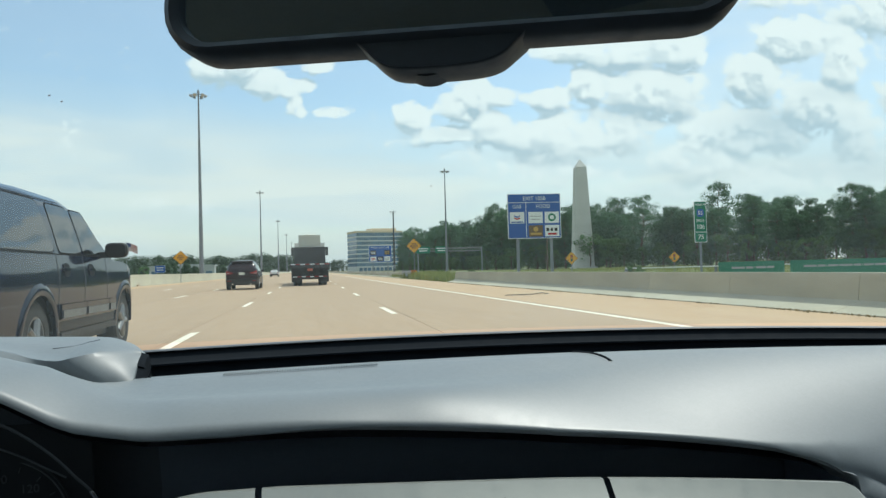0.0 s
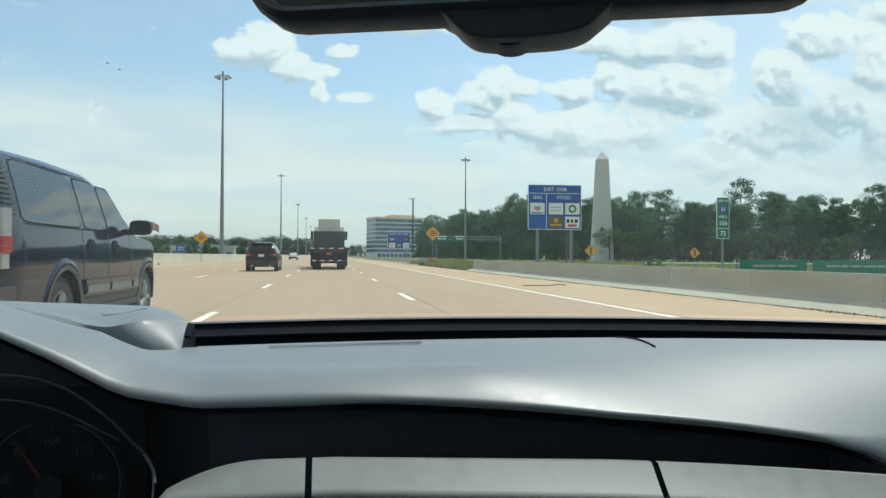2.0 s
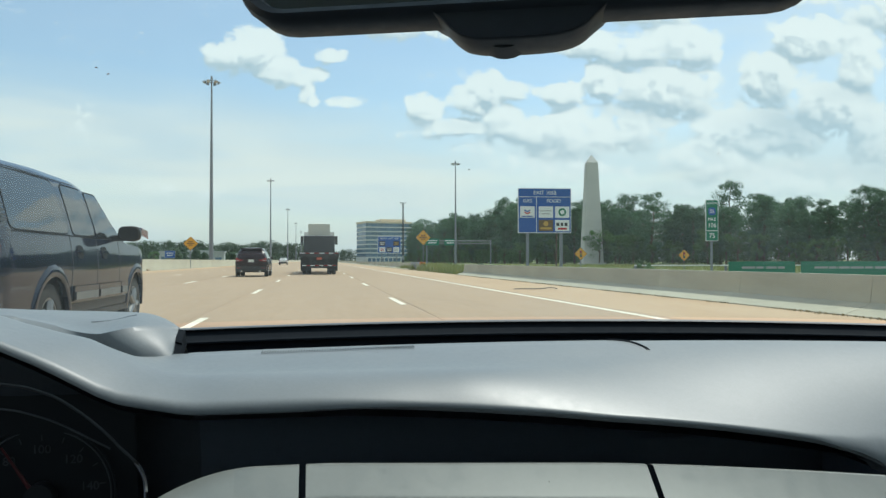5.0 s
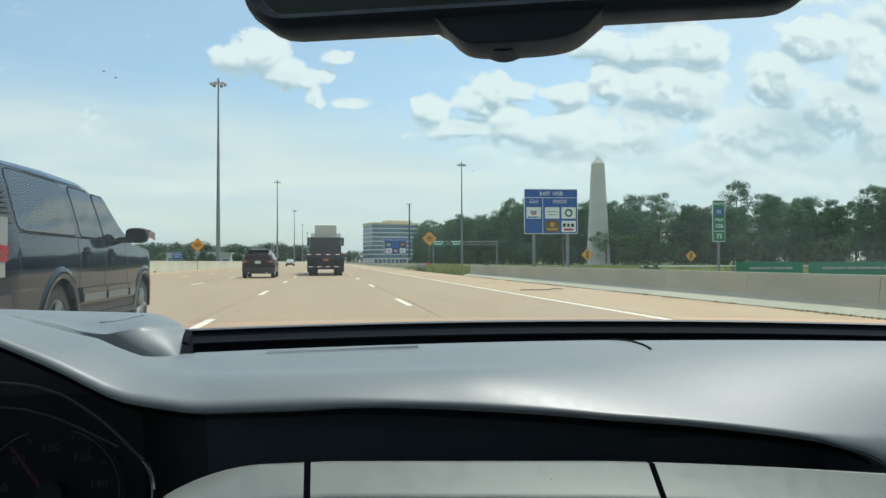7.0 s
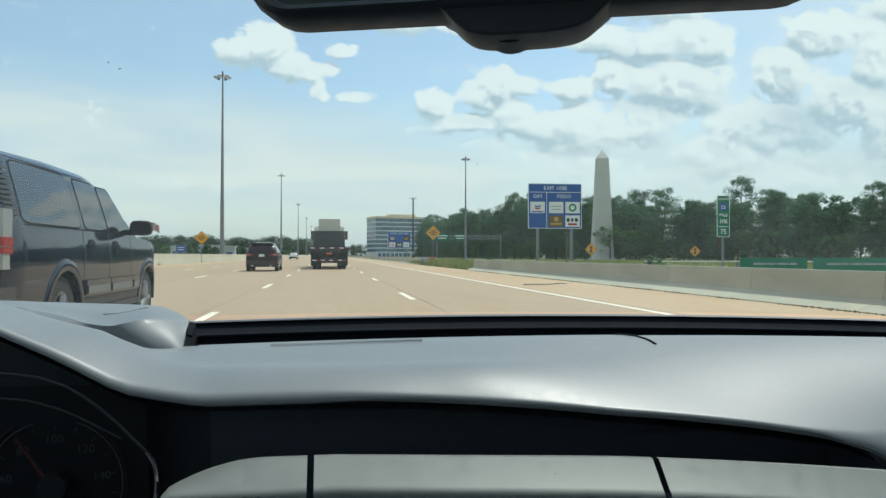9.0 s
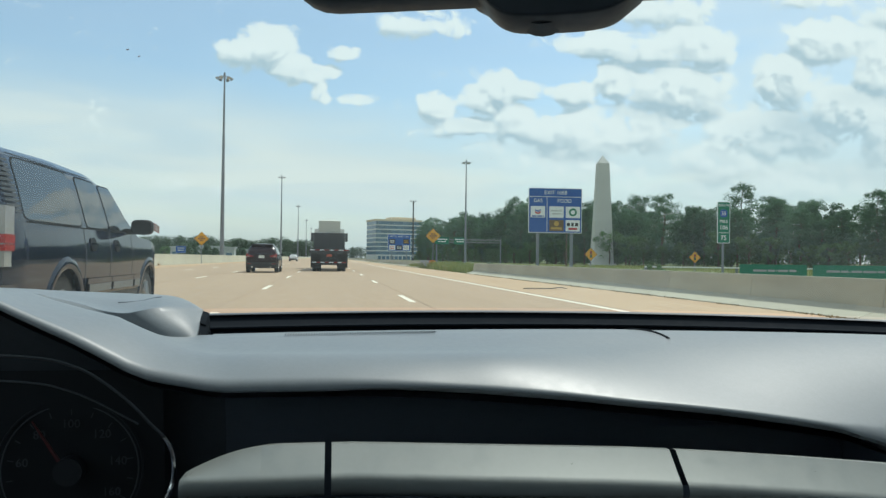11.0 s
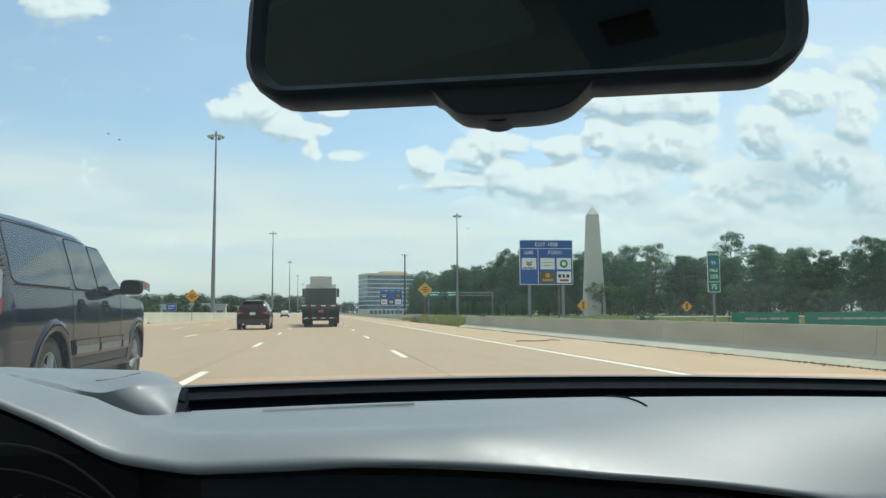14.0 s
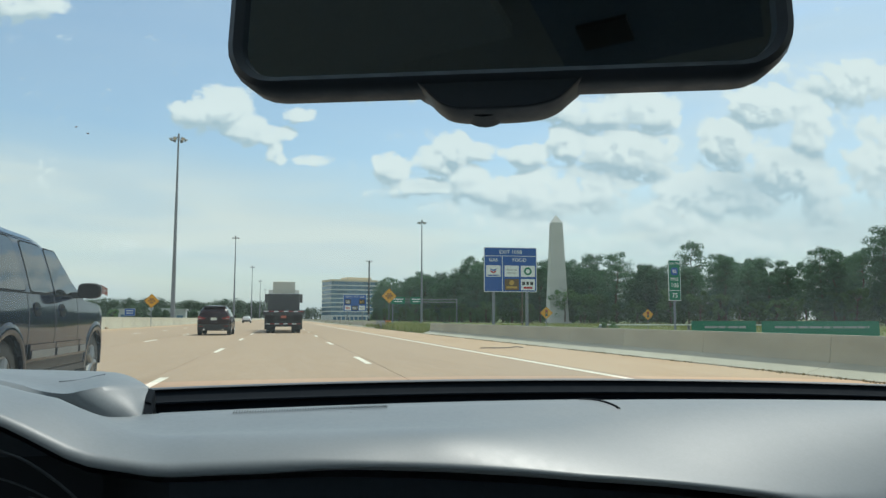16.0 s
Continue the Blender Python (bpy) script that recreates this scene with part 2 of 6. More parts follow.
def pane_material(name, tint=(1, 1, 1), gain=1.0, film_amount=0.038):
    """clear glass: transparent, with the gloss of a pane"""
    m = bpy.data.materials.new(name)
    m.use_nodes = True
    N, L = m.node_tree.nodes, m.node_tree.links
    N.clear()
    out = N.new("ShaderNodeOutputMaterial")
    t, g, mix, fr = N.new("ShaderNodeBsdfTransparent"), N.new("ShaderNodeBsdfGlossy"), N.new("ShaderNodeMixShader"), N.new("ShaderNodeFresnel")
    t.inputs[0].default_value = (*tint, 1)
    g.inputs["Roughness"].default_value = 0.02
    fr.inputs[0].default_value = 1.45
    mul = N.new("ShaderNodeMath")
    mul.operation = "MULTIPLY"
    mul.inputs[1].default_value = gain
    L.new(fr.outputs[0], mul.inputs[0])
    L.new(mul.outputs[0], mix.inputs[0])
    L.new(t.outputs[0], mix.inputs[1])
    L.new(g.outputs[0], mix.inputs[2])
    # a thin uneven film: dust, and the dashboard's reflected haze put into its colour
    film, dust, back = N.new("ShaderNodeMixShader"), N.new("ShaderNodeBsdfDiffuse"), N.new("ShaderNodeBsdfTranslucent")
    both = N.new("ShaderNodeMixShader")
    both.inputs[0].default_value = 0.7
    for n in (dust, back):
        n.inputs[0].default_value = (0.60, 0.72, 0.74, 1)
    tex, rng = N.new("ShaderNodeTexNoise"), N.new("ShaderNodeMapRange")
    tex.inputs["Scale"].default_value, tex.inputs["Detail"].default_value = 5.0, 6.0
    L.new(N.new("ShaderNodeTexCoord").outputs["Object"], tex.inputs["Vector"])
    L.new(tex.outputs[0], rng.inputs[0])
    rng.inputs[1].default_value, rng.inputs[2].default_value = 0.35, 0.7
    rng.inputs[3].default_value, rng.inputs[4].default_value = film_amount * 0.5, film_amount * 1.5
    L.new(dust.outputs[0], both.inputs[1])
    L.new(back.outputs[0], both.inputs[2])
    L.new(rng.outputs[0], film.inputs[0])
    L.new(mix.outputs[0], film.inputs[1])
    L.new(both.outputs[0], film.inputs[2])
    L.new(film.outputs[0], out.inputs[0])
    return m


def road_material():
    m = material("road_concrete", (0.335, 0.234, 0.147), 0.8, grain=0.12, scale=9.0, stain=0.5, stain_scale=0.35, tint=(0.285, 0.198, 0.124), stretch=(1, 0.12, 1), bump=0.25, bump_scale=40)
    return m


M = dict(
    road=road_material(),
    shoulder=material("shoulder_concrete", (0.41, 0.288, 0.175), 0.85, grain=0.12, scale=7, stain=0.6, stain_scale=0.5, tint=(0.36, 0.23, 0.13), stretch=(1, 0.2, 1)),
    paint=material("white_road_paint", (0.72, 0.66, 0.54), 0.7, grain=0.1, scale=30, stain=0.5, stain_scale=6, tint=(0.5, 0.43, 0.34)),
    yellow_paint=material("yellow_road_paint", (0.62, 0.36, 0.10), 0.7, grain=0.1, scale=20, stain=0.4, stain_scale=3),
    tar=material("tar_joint", (0.29, 0.192, 0.115), 0.7, grain=0.2, scale=20),
    ground=material("grass_ground", (0.11, 0.145, 0.045), 0.95, grain=0.3, scale=1.5, stain=0.8, stain_scale=0.06, tint=(0.20, 0.17, 0.075)),
    barrier=material("barrier_concrete", (0.43, 0.40, 0.31), 0.85, grain=0.1, scale=12, stain=0.6, stain_scale=1.2, tint=(0.33, 0.31, 0.24), stretch=(1, 0.4, 1), random=0.06, bump=0.2, bump_scale=30),
    obelisk=material("pale_granite", (0.55, 0.54, 0.50), 0.7, grain=0.14, scale=3, stain=0.5, stain_scale=0.25, tint=(0.46, 0.45, 0.42), random=0.04),
    steel=material("galvanised_steel", (0.20, 0.215, 0.235), 0.5, 0.2, grain=0.12, scale=4),
    dark_steel=material("dark_painted_steel", (0.035, 0.035, 0.035), 0.6, 0.2, grain=0.15, scale=4),
    lamp_glass=material("floodlight_glass", (0.5, 0.53, 0.55), 0.15, 0.4),
    sign_blue=material("blue_sign_sheeting", (0.012, 0.085, 0.34), 0.45, grain=0.05, scale=4),
    sign_green=material("green_sign_sheeting", (0.0, 0.16, 0.085), 0.45, grain=0.06, scale=4),
    sign_yellow=material("yellow_sign_sheeting", (0.68, 0.33, 0.015), 0.45, grain=0.08, scale=6),
    sign_white=material("white_sign_sheeting", (0.75, 0.76, 0.76), 0.5, grain=0.05, scale=6),
    sign_black=material("black_sign_sheeting", (0.02, 0.02, 0.02), 0.5),
    sign_brown=material("brown_sign_sheeting", (0.14, 0.085, 0.03), 0.5, grain=0.1, scale=6),
    sign_gold=material("gold_sign_sheeting", (0.5, 0.30, 0.06), 0.5),
    sign_red=material("red_sign_sheeting", (0.45, 0.03, 0.03), 0.5),
    orange_plastic=material("faded_orange_plastic", (0.52, 0.13, 0.035), 0.6, grain=0.12, scale=8, stain=0.4, stain_scale=3),
    sign_back=material("sign_back_aluminium", (0.35, 0.36, 0.37), 0.5, 0.7, grain=0.1, scale=5),
    bark=material("pine_bark", (0.12, 0.085, 0.06), 0.9, grain=0.3, scale=6, bump=0.5, bump_scale=8),
    pine=leaf_material("pine_needles", (0.080, 0.146, 0.086), (0.114, 0.192, 0.110)),
    broad=leaf_material("broad_leaves", (0.094, 0.168, 0.070), (0.130, 0.215, 0.092)),
    blade=leaf_material("grass_blades", (0.13, 0.19, 0.05), (0.30, 0.28, 0.11), 0.0),
    weed=leaf_material("dry_kerb_weeds", (0.20, 0.165, 0.09), (0.30, 0.25, 0.15), 0.0),
    wood_far=leaf_material("far_woods_leaves", (0.062, 0.096, 0.060), (0.088, 0.128, 0.078)),
    navy=material("navy_car_paint", (0.0035, 0.007, 0.020), 0.07, 0.0, grain=0.1, scale=3, coat=0.0, spec=0.32, wear=0.02),
    maroon=material("maroon_car_paint", (0.020, 0.007, 0.010), 0.22, 0.0, grain=0.05, scale=3, coat=0.3, spec=0.25),
    white_car=material("white_car_paint", (0.72, 0.73, 0.73), 0.3, coat=0.7, grain=0.03, scale=3),
    car_glass=material("tinted_car_glass", (0.010, 0.012, 0.013), 0.03, spec=0.45),
    black_plastic=material("black_plastic", (0.014, 0.014, 0.015), 0.5, grain=0.15, scale=60),
    window_seal=material("window_rubber_seal", (0.008, 0.009, 0.011), 0.8, spec=0.1),
    rubber=material("tyre_rubber", (0.018, 0.018, 0.018), 0.85, grain=0.2, scale=25),
    alloy=material("alloy_rim", (0.24, 0.24, 0.24), 0.4, 0.8, grain=0.1, scale=20),
    chrome=material("chrome", (0.7, 0.7, 0.72), 0.12, 1.0),
    lens_red=material("red_tail_lens", (0.30, 0.010, 0.012), 0.12, coat=0.8),
    lens_clear=material("clear_tail_lens", (0.28, 0.28, 0.27), 0.12, coat=0.8),
    plate_orange=material("orange_plate", (0.42, 0.11, 0.07), 0.5),
    plate=material("number_plate", (0.62, 0.62, 0.56), 0.5),
    bumper=material("bumper_step_pad", (0.13, 0.13, 0.125), 0.6, grain=0.1, scale=20),
    truck_dark=material("truck_headboard", (0.022, 0.022, 0.024), 0.55, grain=0.2, scale=4),
    truck_white=material("truck_white_paint", (0.72, 0.72, 0.70), 0.5, grain=0.06, scale=4),
    fairing=material("truck_fairing_paint", (0.50, 0.50, 0.44), 0.5, grain=0.06, scale=3),
    trailer=material("trailer_frame_paint", (0.03, 0.03, 0.032), 0.6, grain=0.2, scale=6),
    deck=material("trailer_deck_wood", (0.16, 0.11, 0.07), 0.8, grain=0.2, scale=10),
    facade=material("pale_facade_panel", (0.52, 0.53, 0.52), 0.7, grain=0.06, scale=0.4),
    facade_warm=material("warm_parapet", (0.62, 0.52, 0.38), 0.7, grain=0.06, scale=0.4),
    window_blue=material("blue_window_glass", (0.095, 0.165, 0.25), 0.2, spec=0.5, random=0.25),
    metal_wall=material("metal_wall_panels", (0.42, 0.44, 0.45), 0.6, grain=0.08, scale=0.5),
    brick_wall=material("tan_block_wall", (0.30, 0.26, 0.21), 0.8, grain=0.1, scale=0.5),
    flag_red=material("flag_red_cloth", (0.36, 0.03, 0.035), 0.8, grain=0.1, scale=3),
    flag_white=material("flag_white_cloth", (0.68, 0.66, 0.64), 0.8, grain=0.05, scale=3),
    flag_blue=material("flag_blue_cloth", (0.03, 0.045, 0.14), 0.8, grain=0.1, scale=3),
    dash=material("grey_dashboard_skin", (0.136, 0.158, 0.173), 0.46, grain=0.12, scale=420, stain=0.5, stain_scale=9, tint=(0.165, 0.182, 0.191), bump=0.11, bump_scale=620, spec=0.6, wear=0.025),
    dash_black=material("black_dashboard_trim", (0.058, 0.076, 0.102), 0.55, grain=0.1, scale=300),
    cowl=material("black_windscreen_border", (0.010, 0.013, 0.017), 0.9, grain=0.1, scale=200, spec=0.05),
    silver=material("satin_silver_trim", (0.205, 0.224, 0.216), 0.44, 0.35, grain=0.05, scale=200),
    bezel=material("black_bezel_plastic", (0.040, 0.046, 0.052), 0.4, grain=0.05, scale=200),
    # darker than dash_black: stands for the deeper shade beneath the hood
    recess_shaded=material("shaded_instrument_surround", (0.034, 0.043, 0.056), 0.6, grain=0.1, scale=300),
    gauge=material("gauge_face", (0.014, 0.017, 0.021), 0.6, spec=0.3),
    gauge_mark=material("gauge_marking", (0.040, 0.045, 0.052), 0.6),
    gauge_red=material("gauge_needle", (0.07, 0.007, 0.010), 0.5),
    headliner=material("grey_headliner", (0.155, 0.165, 0.175), 0.95, grain=0.06, scale=200),
    seat=material("dark_seat_cloth", (0.07, 0.075, 0.08), 0.9, grain=0.15, scale=120),
    carpet=material("dark_carpet", (0.02, 0.02, 0.02), 0.95, grain=0.2, scale=100),
    mirror=material("mirror_glass", (0.60, 0.80, 0.90), 0.03, 1.0),
    mirror_case=material("mirror_case_plastic", (0.028, 0.041, 0.056), 0.5, grain=0.1, scale=200),
    paint_own=material("grey_car_paint", (0.16, 0.17, 0.18), 0.25, 0.3, coat=1.0, grain=0.03, scale=4),
    rim_edge=material("bonnet_seal", (0.07, 0.08, 0.09), 0.45),
    speck=material("dried_insect", (0.30, 0.21, 0.18), 0.8),
    grille=material("grille_slot_shadow", (0.108, 0.120, 0.130), 0.8),
    dust=material("dust_speck", (0.055, 0.06, 0.065), 0.8),
    wire=material("cable", (0.05, 0.05, 0.05), 0.7),
    windscreen=pane_material("windscreen_glass", (0.875, 0.95, 0.935), 0.5, 0.036),
)


# ---- helpers of this scene ----
def part(name, bm, mat, parent=None, label="", smooth=True, bevel=0.0):
    if bevel:
        bmesh.ops.bevel(bm, geom=[e for e in bm.edges if len(e.link_faces) == 2 and e.calc_face_angle(0) > 0.6], offset=bevel, segments=2, affect="EDGES", clamp_overlap=True)
    me = bpy.data.meshes.new(name)
    bm.to_mesh(me)
    bm.free()
    me.materials.append(mat)
    if smooth:
        me.shade_smooth()
        me.set_sharp_from_angle(angle=radians(38))
    ob = new(name, me)
    if parent is not None:
        ob.parent = parent
    if label:
        tagged(ob, label)
    return ob


def thing(name, x, y, z, label, category, group="", kind="", rz=0.0):
    ob = new(name)
    ob.matrix_basis = pose(x, y, z, 0, 0, rz)
    return tagged(ob, label, category, group, kind)


def box(x0, x1, y0, y1, z0, z1, bm=None):
    bm = bm or bmesh.new()
    vs = [bm.verts.new((x, y, z)) for x in (x0, x1) for y in (y0, y1) for z in (z0, z1)]
    for f in ((0, 1, 3, 2), (4, 6, 7, 5), (0, 4, 5, 1), (2, 3, 7, 6), (0, 2, 6, 4), (1, 5, 7, 3)):
        bm.faces.new([vs[i] for i in f])
    return bm


def tube(p, q, r0, r1=None, n=12, bm=None, cap=True):
    bm = bm or bmesh.new()
    p, q = Vector(p), Vector(q)
    r1 = r0 if r1 is None else r1
    ax = (q - p).normalized()
    a = ax.orthogonal().normalized()
    b = ax.cross(a)
    rings = []
    for c, r in ((p, r0), (q, r1)):
        rings.append([bm.verts.new(c + r * (math.cos(t) * a + math.sin(t) * b)) for t in (2 * math.pi * i / n for i in range(n))])
    for i in range(n):
        bm.faces.new((rings[0][i], rings[0][(i + 1) % n], rings[1][(i + 1) % n], rings[1][i]))
    if cap:
        bm.faces.new(rings[0][::-1])
        bm.faces.new(rings[1])
    return bm


def skin(rows, closed=False, bm=None):
    """quads over rows of points"""
    bm = bm or bmesh.new()
    vs = [[bm.verts.new(p) for p in r] for r in rows]
    for a, b in zip(vs, vs[1:]):
        m = len(a)
        for i in range(m if closed else m - 1):
            bm.faces.new((a[i], a[(i + 1) % m], b[(i + 1) % m], b[i]))
    bm.normal_update()
    return bm


def prism(outline, axis, a, b, bm=None):
    """a closed outline of (u, v), drawn out along an axis from a to b"""
    bm = bm or bmesh.new()

    def at(u, v, w):
        return {"x": (w, u, v), "y": (u, w, v), "z": (u, v, w)}[axis]
    lo, hi = [bm.verts.new(at(u, v, a)) for u, v in outline], [bm.verts.new(at(u, v, b)) for u, v in outline]
    n = len(outline)
    for i in range(n):
        bm.faces.new((lo[i], lo[(i + 1) % n], hi[(i + 1) % n], hi[i]))
    bm.faces.new(lo[::-1])
    bm.faces.new(hi)
    bmesh.ops.recalc_face_normals(bm, faces=bm.faces)
    return bm


def spline(points, n):
    """n+1 points on a smooth curve through the given ones"""
    P = [Vector(p) for p in points]
    P = [2 * P[0] - P[1]] + P + [2 * P[-1] - P[-2]]
    out = []
    for k in range(n + 1):
        s = k / n * (len(P) - 3)
        i = min(int(s), len(P) - 4)
        t = s - i
        a, b, c, d = P[i:i + 4]
        out.append(0.5 * ((2 * b) + (c - a) * t + (2 * a - 5 * b + 4 * c - d) * t * t + (3 * b - a - 3 * c + d) * t ** 3))
    return out


def lettering(text, size, mat, parent, at, name="lettering", depth=0.004, align="CENTER"):
    """raised letters in the plane that faces back along the road"""
    c = bpy.data.curves.new(name, "FONT")
    c.body, c.size, c.align_x, c.align_y, c.extrude, c.resolution_u = text, size, align, "CENTER", depth, 3
    c.materials.append(mat)
    ob = new(name, c)
    ob.parent = parent
    ob.matrix_basis = pose(*at, 90, 0, 0)
    return ob


def smooth01(a, b, x):
    t = min(max((x - a) / (b - a), 0.0), 1.0)
    return t * t * (3 - 2 * t)

# ---- ground and road ----
def ground_height(x, y):
    h = -0.06
    if x > 11:
        h -= 0.5 * smooth01(11, 22, x)
    if x < -34:
        h -= 0.5 * smooth01(-34, -50, x)
    return h + 0.06 * noise.noise((x * 0.05, y * 0.05, 0))


def coords(near, step, far):
    out, d = [0.0], 0.0
    while d < far:
        d += max(step, (d - near) * 0.22) if d > near else step
        out.append(d)
    return out


gx, gy = coords(60, 4, 4200), coords(150, 6, 4600)
gx = [-v for v in gx[:0:-1]] + gx
gy = [-v for v in coords(60, 8, 1500)[:0:-1]] + gy
tagged(part("ground", skin([[(x, y, ground_height(x, y)) for x in gx] for y in gy]), M["ground"]),
       "rough green and straw-coloured grass verge", "ground", kind="structure")

ROAD_END = 1500
road = tagged(part("road", box(-13.2, 5.72, -60, ROAD_END, -0.5, 0.0), M["road"], smooth=False), "tan concrete motorway carriageway with faded lane markings", "road", kind="structure")
tagged(part("shoulder", box(5.72, 8.95, -60, ROAD_END, -0.5, -0.006), M["shoulder"], smooth=False), "sandy paved hard shoulder beside the carriageway", "shoulder", kind="structure")
tagged(part("shoulder", box(-15.4, -13.2, -60, ROAD_END, -0.5, -0.006), M["shoulder"], smooth=False), "sandy paved shoulder beside the median barrier", "shoulder", kind="structure")
tagged(part("road", box(-36, -16.0, -60, ROAD_END, -0.5, 0.0), M["road"], smooth=False), "opposite tan concrete carriageway behind the median barrier", "road", kind="structure")

part("edge_line", box(5.34, 5.49, -40, 700, 0.0, 0.004), M["paint"], road, smooth=False)
part("median_line", box(-12.95, -12.80, -40, 700, 0.0, 0.004), M["yellow_paint"], road, "yellow edge line", smooth=False)
dash_mesh = None
for x, first in ((-1.86, -0.8), (1.78, 5.3), (-5.52, -2.4), (-9.18, 3.0)):
    for k in range(20):
        if dash_mesh is None:
            one = part("lane_dash", box(-0.065, 0.065, -1.5, 1.5, 0.0, 0.004), M["paint"], road, smooth=False)
            dash_mesh = one.data
        else:
            one = new("lane_dash", dash_mesh)
            one.parent = road
        one.location = (x, first + 12.19 * k, 0.0)
# longitudinal joints beside the lane lines, and worn cross joints
for x in (-2.02, 1.94, -5.68):
    part("joint", box(x - 0.008, x + 0.008, -40, 260, 0.0, 0.003), M["tar"], road, smooth=False)
for k, (x0, y0, w, l) in enumerate(((1.98, 14, 0.03, 5), (-2.1, 11.5, 0.03, 4), (-1.5, 26, 0.025, 6), (2.2, 33, 0.03, 8), (-5.2, 18, 0.03, 5))):
    p = [(x0 + 0.10 * noise.noise((i * 0.9, k, 0)), y0 + l * i / 9) for i in range(10)]
    part("crack", skin([[(a - w * (0.4 + 0.3 * noise.noise((i, k, 3))), b, 0.003), (a + w * 0.4, b, 0.003)] for i, (a, b) in enumerate(p)]), M["tar"], road, smooth=False)

# barriers: one length after the other, with open joints
toe = [(-0.40, -0.1), (-0.40, 0.015), (-0.36, 0.040), (-0.02, 0.150), (0.0, 0.165), (0.07, 0.26), (0.13, 0.86), (0.35, 0.86), (0.42, 0.26), (0.52, 0.09), (0.52, -0.1)]


def barrier(name, x, y0, count, length, label, tall=1.0):
    th = thing(name, x, y0, 0.0, label, "barrier", kind="structure")
    bm = prism([(a, b * tall if b > 0.25 else b) for a, b in toe], "y", 0.006, length - 0.006)
    bmesh.ops.bevel(bm, geom=[e for e in bm.edges if abs(e.verts[0].co.y - e.verts[1].co.y) > 1 and e.verts[0].co.z > 0.5], offset=0.03, segments=2, affect="EDGES")
    one = part("barrier_section", bm, M["barrier"], th)
    for k in range(1, count):
        c = new("barrier_section", one.data)
        c.parent, c.location = th, (0, k * length, 0)
    return th


barrier("right_barrier", 9.2, -21.0, 17, 4.06, "pale concrete safety barrier along the hard shoulder, ends in grass", 0.79)
def kerb_weeds(name, y0, y1, seed):
    """sand, grit and low weeds gathered along the foot of the barrier"""
    rng = random.Random(seed)
    V, Fc = [], []
    for k in range(int((y1 - y0) * 26)):
        y = rng.uniform(y0, y1)
        if noise.noise((y * 0.45, seed, 0)) < -0.15:
            continue
        x = 8.80 - abs(rng.gauss(0, 0.07))
        h, w, a = rng.uniform(0.008, 0.035), rng.uniform(0.01, 0.03), rng.uniform(0, 6.28)
        c, d = math.cos(a), math.sin(a)
        i = len(V)
        V += [(x - c * w, y - d * w, -0.008), (x + c * w, y + d * w, -0.008), (x + c * w * 0.5 + rng.uniform(-0.02, 0.02), y + d * w * 0.5, h), (x - c * w * 0.6, y, h * 0.8)]
        Fc.append((i, i + 1, i + 2, i + 3))
    me = bpy.data.meshes.new(name)
    me.from_pydata(V, [], Fc)
    me.materials.append(M["weed"])
    return tagged(new(name, me), "dry weeds and grit along the foot of the barrier", "weeds", kind="stuff")


kerb_weeds("kerb_weeds", 2.0, 48.0, 41)
kerb_weeds("kerb_weeds", 76.0, 130.0, 43)
barrier("far_barrier", 9.2, 76.0, 64, 6.1, "pale concrete safety barrier that begins behind a crash cushion", 0.79)
barrier("median_barrier", -16.0, -20.0, 130, 6.1, "sunlit pale concrete median barrier between the carriageways", 1.25)
for y in (30.0, 47.0, 66.0, 92.0):
    part("drain_opening", box(0.45, 0.62, y, y + 0.7, 0.0, 0.16), M["tar"], bpy.data.objects["median_barrier"], "dark drain opening", smooth=False)


